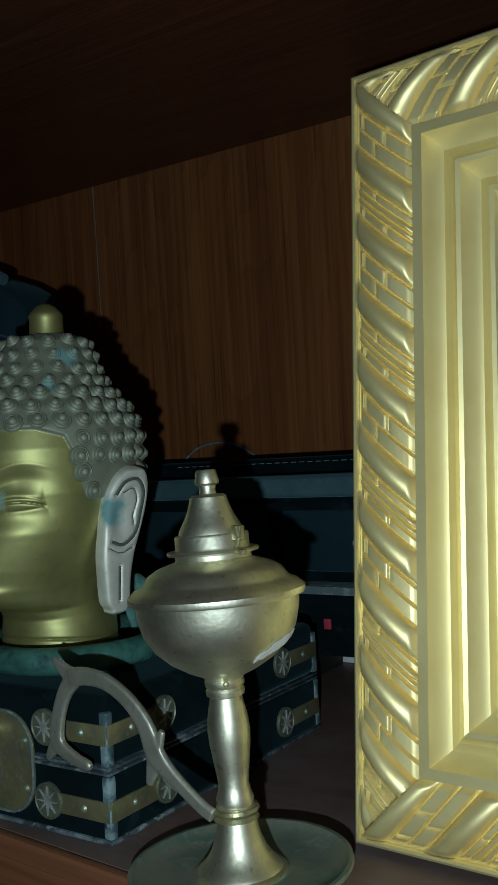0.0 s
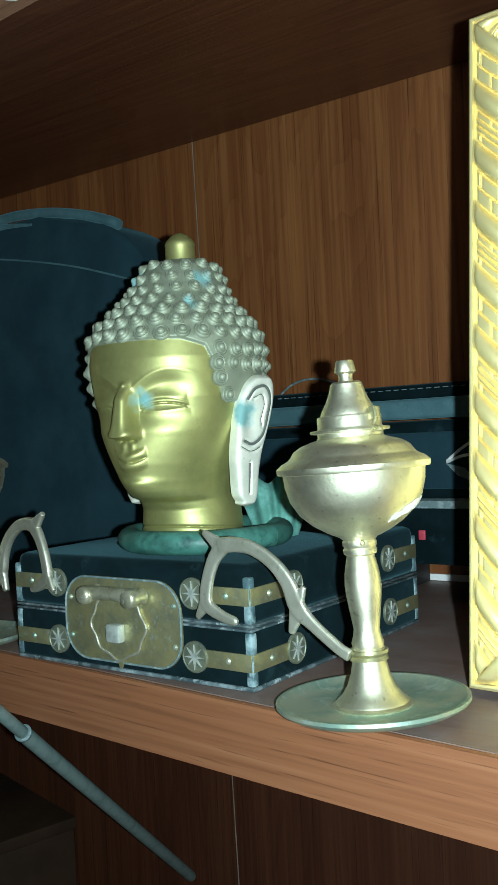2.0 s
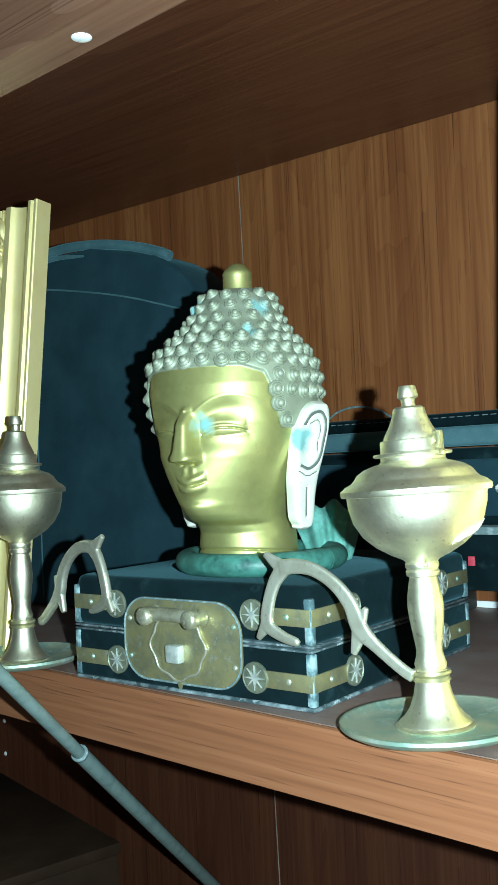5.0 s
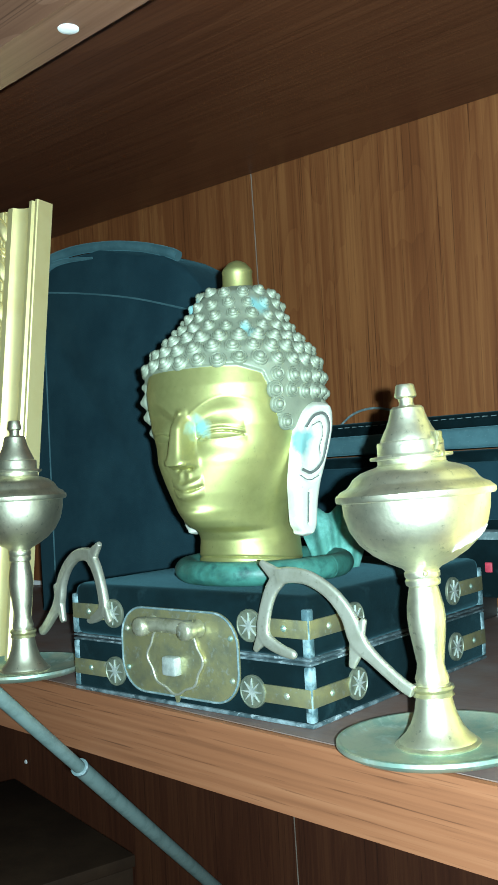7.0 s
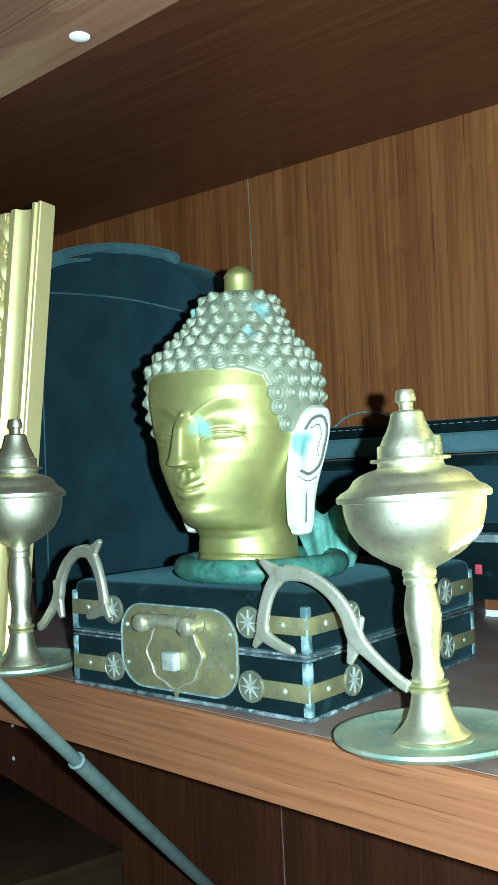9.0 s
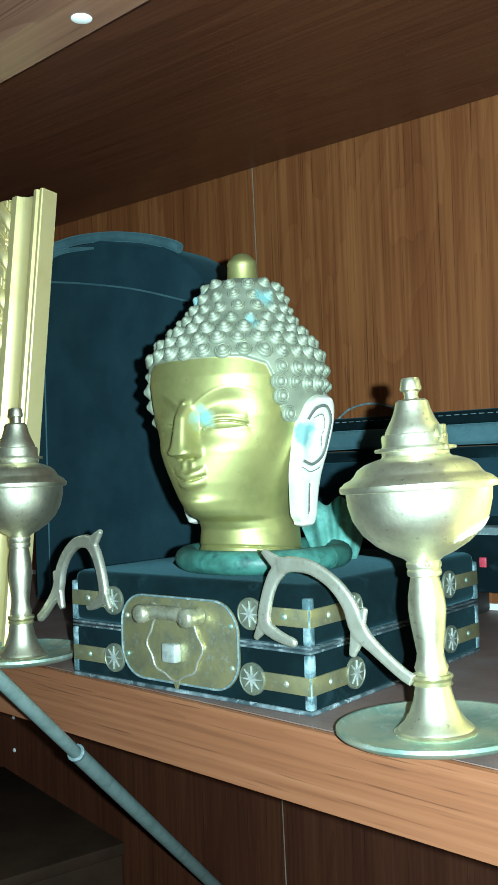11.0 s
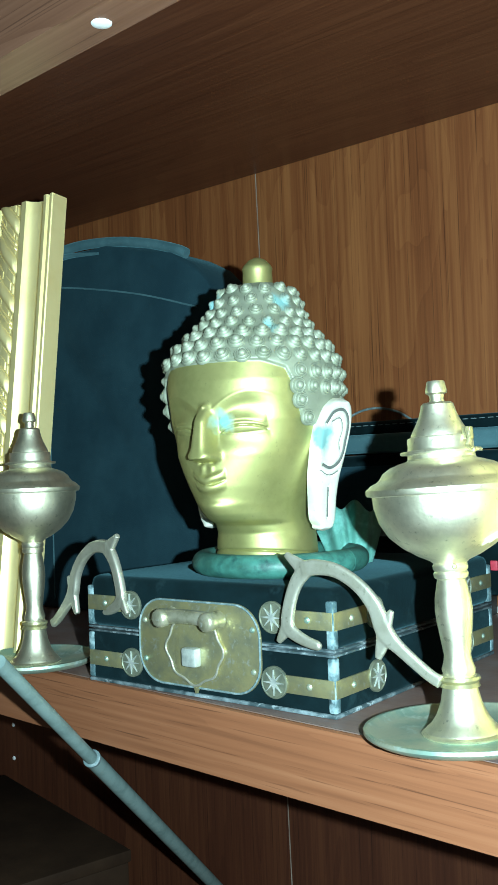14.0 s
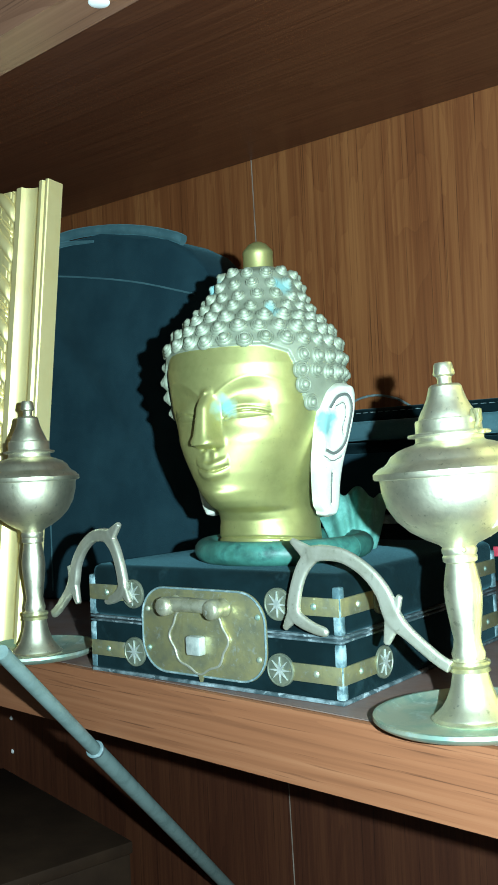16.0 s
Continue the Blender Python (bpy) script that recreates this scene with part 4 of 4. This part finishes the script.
def moulding(m, label):
    """A stood-up length of gold moulding: x across, z up, its face towards -y."""
    mo = thing("gold_moulding", m, label, "frame moulding", "leaning gold frames")
    prof = [(0.0, 0.0), (0.0, 0.0230), (-0.0008, 0.0245), (-0.0030, 0.0250), (-0.0045, 0.0215), (-0.0062, 0.0215), (-0.0075, 0.0255), (-0.0110, 0.0255), (-0.0128, 0.0205), (-0.0170, 0.0140), (-0.0230, 0.0115), (-0.0290, 0.0135),
            (-0.0340, 0.0190), (-0.0360, 0.0250), (-0.0420, 0.0255), (-0.0440, 0.0215), (-0.0480, 0.0200), (-0.0600, 0.0245), (-0.0740, 0.0200), (-0.0760, 0.0235), (-0.0800, 0.0235), (-0.0815, 0.0200), (-0.0900, 0.0150), (-0.1000, 0.0130), (-0.1000, 0.0)]
    bm = prism([(x * 0.95, -0.62 * y) for x, y in prof], 0, 0.376)
    part("length", bm, GOLD, mo, "", True, 0.5)
    bm = ornament(0.376, False)
    # carved band turned upright on the middle of the length
    bmesh.ops.transform(bm, matrix=Matrix(((0, -0.85, 0, -0.0415), (0, 0, -0.75, 0.0030), (1, 0, 0, 0), (0, 0, 0, 1))), verts=bm.verts)
    part("carving", bm, GOLD, mo, "carved slanting leaves", True, 0.9)
    return mo


moulding(pose(-0.5785, 0.386, SZ + 0.0020, -6.7, 0, 0), "gold carved frame moulding leaning behind an oil lamp")


# ---- navy velvet display board ----
def velvet_board():
    out = [(-0.155, 0.0), (0.13, 0.0), (0.13, 0.26), (0.122, 0.298), (0.108, 0.322), (0.088, 0.342), (0.062, 0.356), (0.03, 0.368), (-0.03, 0.379), (-0.11, 0.384), (-0.145, 0.379), (-0.153, 0.368), (-0.155, 0.34)]
    return out


board = thing("display_case", pose(-0.66, 0.575, SZ, 0, 0, 0), "tall navy velvet padded case with rounded shoulders standing upright", "display case")
bm = upright(prism(velvet_board(), 0, 0.06, bevel=0.006), 0, 0.06, 0.001)
part("body", bm, NAVY, board)
top = [(-0.152, 0.003, 0.372), (-0.125, 0.002, 0.384), (-0.075, 0.002, 0.388), (-0.02, 0.003, 0.383), (0.03, 0.003, 0.372), (0.066, 0.004, 0.360), (0.078, 0.006, 0.354)]
part("roll", tube(spline(top, 8), 0.0052, 12), VELVET2, board, "teal velvet roll along the top")
part("crease", tube(spline([(-0.152, -0.001, 0.362), (-0.125, -0.0025, 0.367), (-0.108, -0.003, 0.376), (-0.085, -0.001, 0.379), (-0.04, 0.0, 0.374)], 8), [0.0012 + 0.0022 * math.sin(math.pi * k / 32) for k in range(33)], 10), VELVET2, board, "crumpled fold under the roll")
part("seam", tube(spline([(-0.150, -0.0006, 0.356), (-0.06, -0.0006, 0.340), (0.02, -0.0006, 0.322), (0.095, -0.0006, 0.299)], 8), 0.0010, 6), VELVET2, board, "thin teal seam across the front")
part("edge_seam", tube([(-0.126, -0.0004, 0.01), (-0.1255, -0.0004, 0.30)], 0.0008, 6), VELVET2, board)

# ---- green cloth behind the stone ring ----
def crumpled(w, h, seed):
    """A flared, folded piece of stiff cloth standing up from its foot."""
    bm = bmesh.new()
    nu, nv = 36, 22
    grid = []
    for j in range(nv + 1):
        v = j / nv
        row = []
        for i in range(nu + 1):
            u = i / nu * 2 - 1
            spread = 0.55 + 0.45 * v
            fold = 0.0045 * math.sin(7 * u + 1.3) * v + 0.003 * math.sin(17 * u + 2) * v
            n = noise.noise(Vector((u * 2.2 + seed, v * 2.0, 0.3))) * 0.006 * v
            top = h * (1 - 0.22 * u * u + 0.08 * math.sin(9 * u))
            row.append(bm.verts.new((u * w * spread, 0.020 * v * v + fold + n + 0.012 * u * u, v * top)))
        grid.append(row)
    for j in range(nv):
        for i in range(nu):
            bm.faces.new((grid[j][i], grid[j][i + 1], grid[j + 1][i + 1], grid[j + 1][i]))
    ret = bmesh.ops.extrude_face_region(bm, geom=bm.faces[:])
    for q in ret["geom"]:
        if isinstance(q, bmesh.types.BMVert):
            q.co.y += 0.0022
    return bm


cloth = tagged(part("green_cloth", crumpled(0.027, 0.041, 2.0), PALEGREEN, None, "", True, 1.2), "pale green crumpled stiff cloth behind a green ring", "cloth")
cloth.matrix_world = pose(-0.3345, 0.4675, SZ + BZ + 0.0008, 0, 0, 36)

# ---- dark case at the back ----
case = thing("velvet_case", pose(-0.30, 0.645, SZ), "dark case with teal velvet lid and stitched rim at the back", "case")
part("foot", block(-0.15, -0.045, 0.0, 0.085, 0.0008, 0.034, 0.003), BLACK, case)
low = [(x - 0.036, y) for x, y in rounded(0.210, 0.058, 0.034, 6)]
part("base", prism([(x, y + 0.040) for x, y in low], 0.034, 0.080, bevel=0.003), VELVET, case)
# the tray's lit top edge, its brightness put into a pale colour
part("base_lip", prism([(x * 1.012, y * 1.03 + 0.040) for x, y in low], 0.080, 0.086, bevel=0.0025), PIPING, case, "lip of the lower tray, caught light painted in as pale colour")
part("body", block(-0.245, 0.172, 0.004, 0.092, 0.085, 0.152, 0.006, 3), VELVET, case)
for x0, x1 in ((-0.230, -0.062), (-0.050, 0.058), (0.070, 0.160)):
    part("panel", block(x0, x1, 0.0005, 0.006, 0.094, 0.142, 0.003, 2), NAVY, case, "dark raised front panel")
part("lid", block(-0.250, 0.178, -0.022, 0.090, 0.1535, 0.1700, 0.004, 3), VELVET2, case, "teal velvet lid")
part("pad", block(-0.248, 0.176, 0.024, 0.093, 0.1700, 0.1840, 0.006, 3), VELVET, case)
for k in range(44):
    x = -0.168 + k * 0.0078
    part("stitch", block(x, x + 0.0045, 0.0232, 0.0246, 0.1797, 0.1803), PIPING, case)
bm = tube(spline([(0.018, -0.006, 0.118), (0.035, -0.016, 0.128), (0.050, -0.018, 0.136)], 6), [0.0012] * 12 + [0.0004], 8)
tube(spline([(0.018, -0.006, 0.117), (0.036, -0.018, 0.122), (0.053, -0.020, 0.124)], 6), [0.0012] * 12 + [0.0004], 8, bm=bm)
part("cord_end", bm, WHITE, case, "two pale cord ends")
part("zip_tab", upright(prism([(0.0, 0.0), (0.016, -0.004), (0.026, -0.016), (0.010, -0.010)], 0, 0.0015), 0.018, -0.008, 0.116), PIPING, case, "grey pull tab")
tag = tagged(part("red_tag", block(-0.003, 0.003, -0.001, 0.001, -0.004, 0.004, 0.0006), RED), "small red plastic tag on the dark case", "tag")
tag.matrix_world = pose(-0.301, 0.6255, SZ + 0.058)

# ---- lower bay ----
rod = thing("walking_stick", pose(0, 0, 0), "thin grey green metal tube leaning across the lower bay", "metal tube")
b_ = Vector((-0.4866, 0.3582, SZ - 0.0565))
d = Vector((-0.595, 1.241, -1.0)).normalized()
part("upper_tube", tube([b_ - d * 0.16, b_], 0.0045, 20), STEEL, rod)
part("lower_tube", tube([b_ - d * 0.0005, b_, b_ + d * 0.512], [0.0050, 0.0058, 0.0060], 20), STEEL, rod)
part("collar", tube([b_ - d * 0.0020, b_ - d * 0.0012, b_ + d * 0.0012, b_ + d * 0.0020], [0.0050, 0.0063, 0.0063, 0.0058], 20), PIPING, rod, "pale worn ring at the joint")

chest = thing("wooden_box", pose(-0.750, 0.41, 0, 0, 0, -14), "plain dark wooden box standing in the lower bay", "wooden box")
part("carcass", block(-0.327, 0, 0.0, 0.19, 0.055, 0.740, 0.002), CHEST, chest)
part("top", block(-0.329, 0.002, -0.002, 0.192, 0.7405, 0.753, 0.0015), CHEST, chest)
for z in (-0.207, -0.254):
    dot = part("screw_head", lathe([(0, 0.0016), (0.002, 0.0013), (0.0032, 0.0), (0, 0)], 16, bmesh.new(), pose(0, 0, 0, 90, 0, 0)), WHITE, lower_back, "small pale screw head")
    dot.matrix_local = pose(-1.091, WALL, SZ + z)

cable = tagged(part("cable", tube(spline([(-0.540, 0.738, SZ + 0.165), (-0.516, 0.738, SZ + 0.184), (-0.496, 0.738, SZ + 0.197), (-0.472, 0.738, SZ + 0.201), (-0.448, 0.738, SZ + 0.196), (-0.430, 0.738, SZ + 0.186)], 8), 0.0012, 8), PIPING), "thin grey cable curving along the back panel", "cable")
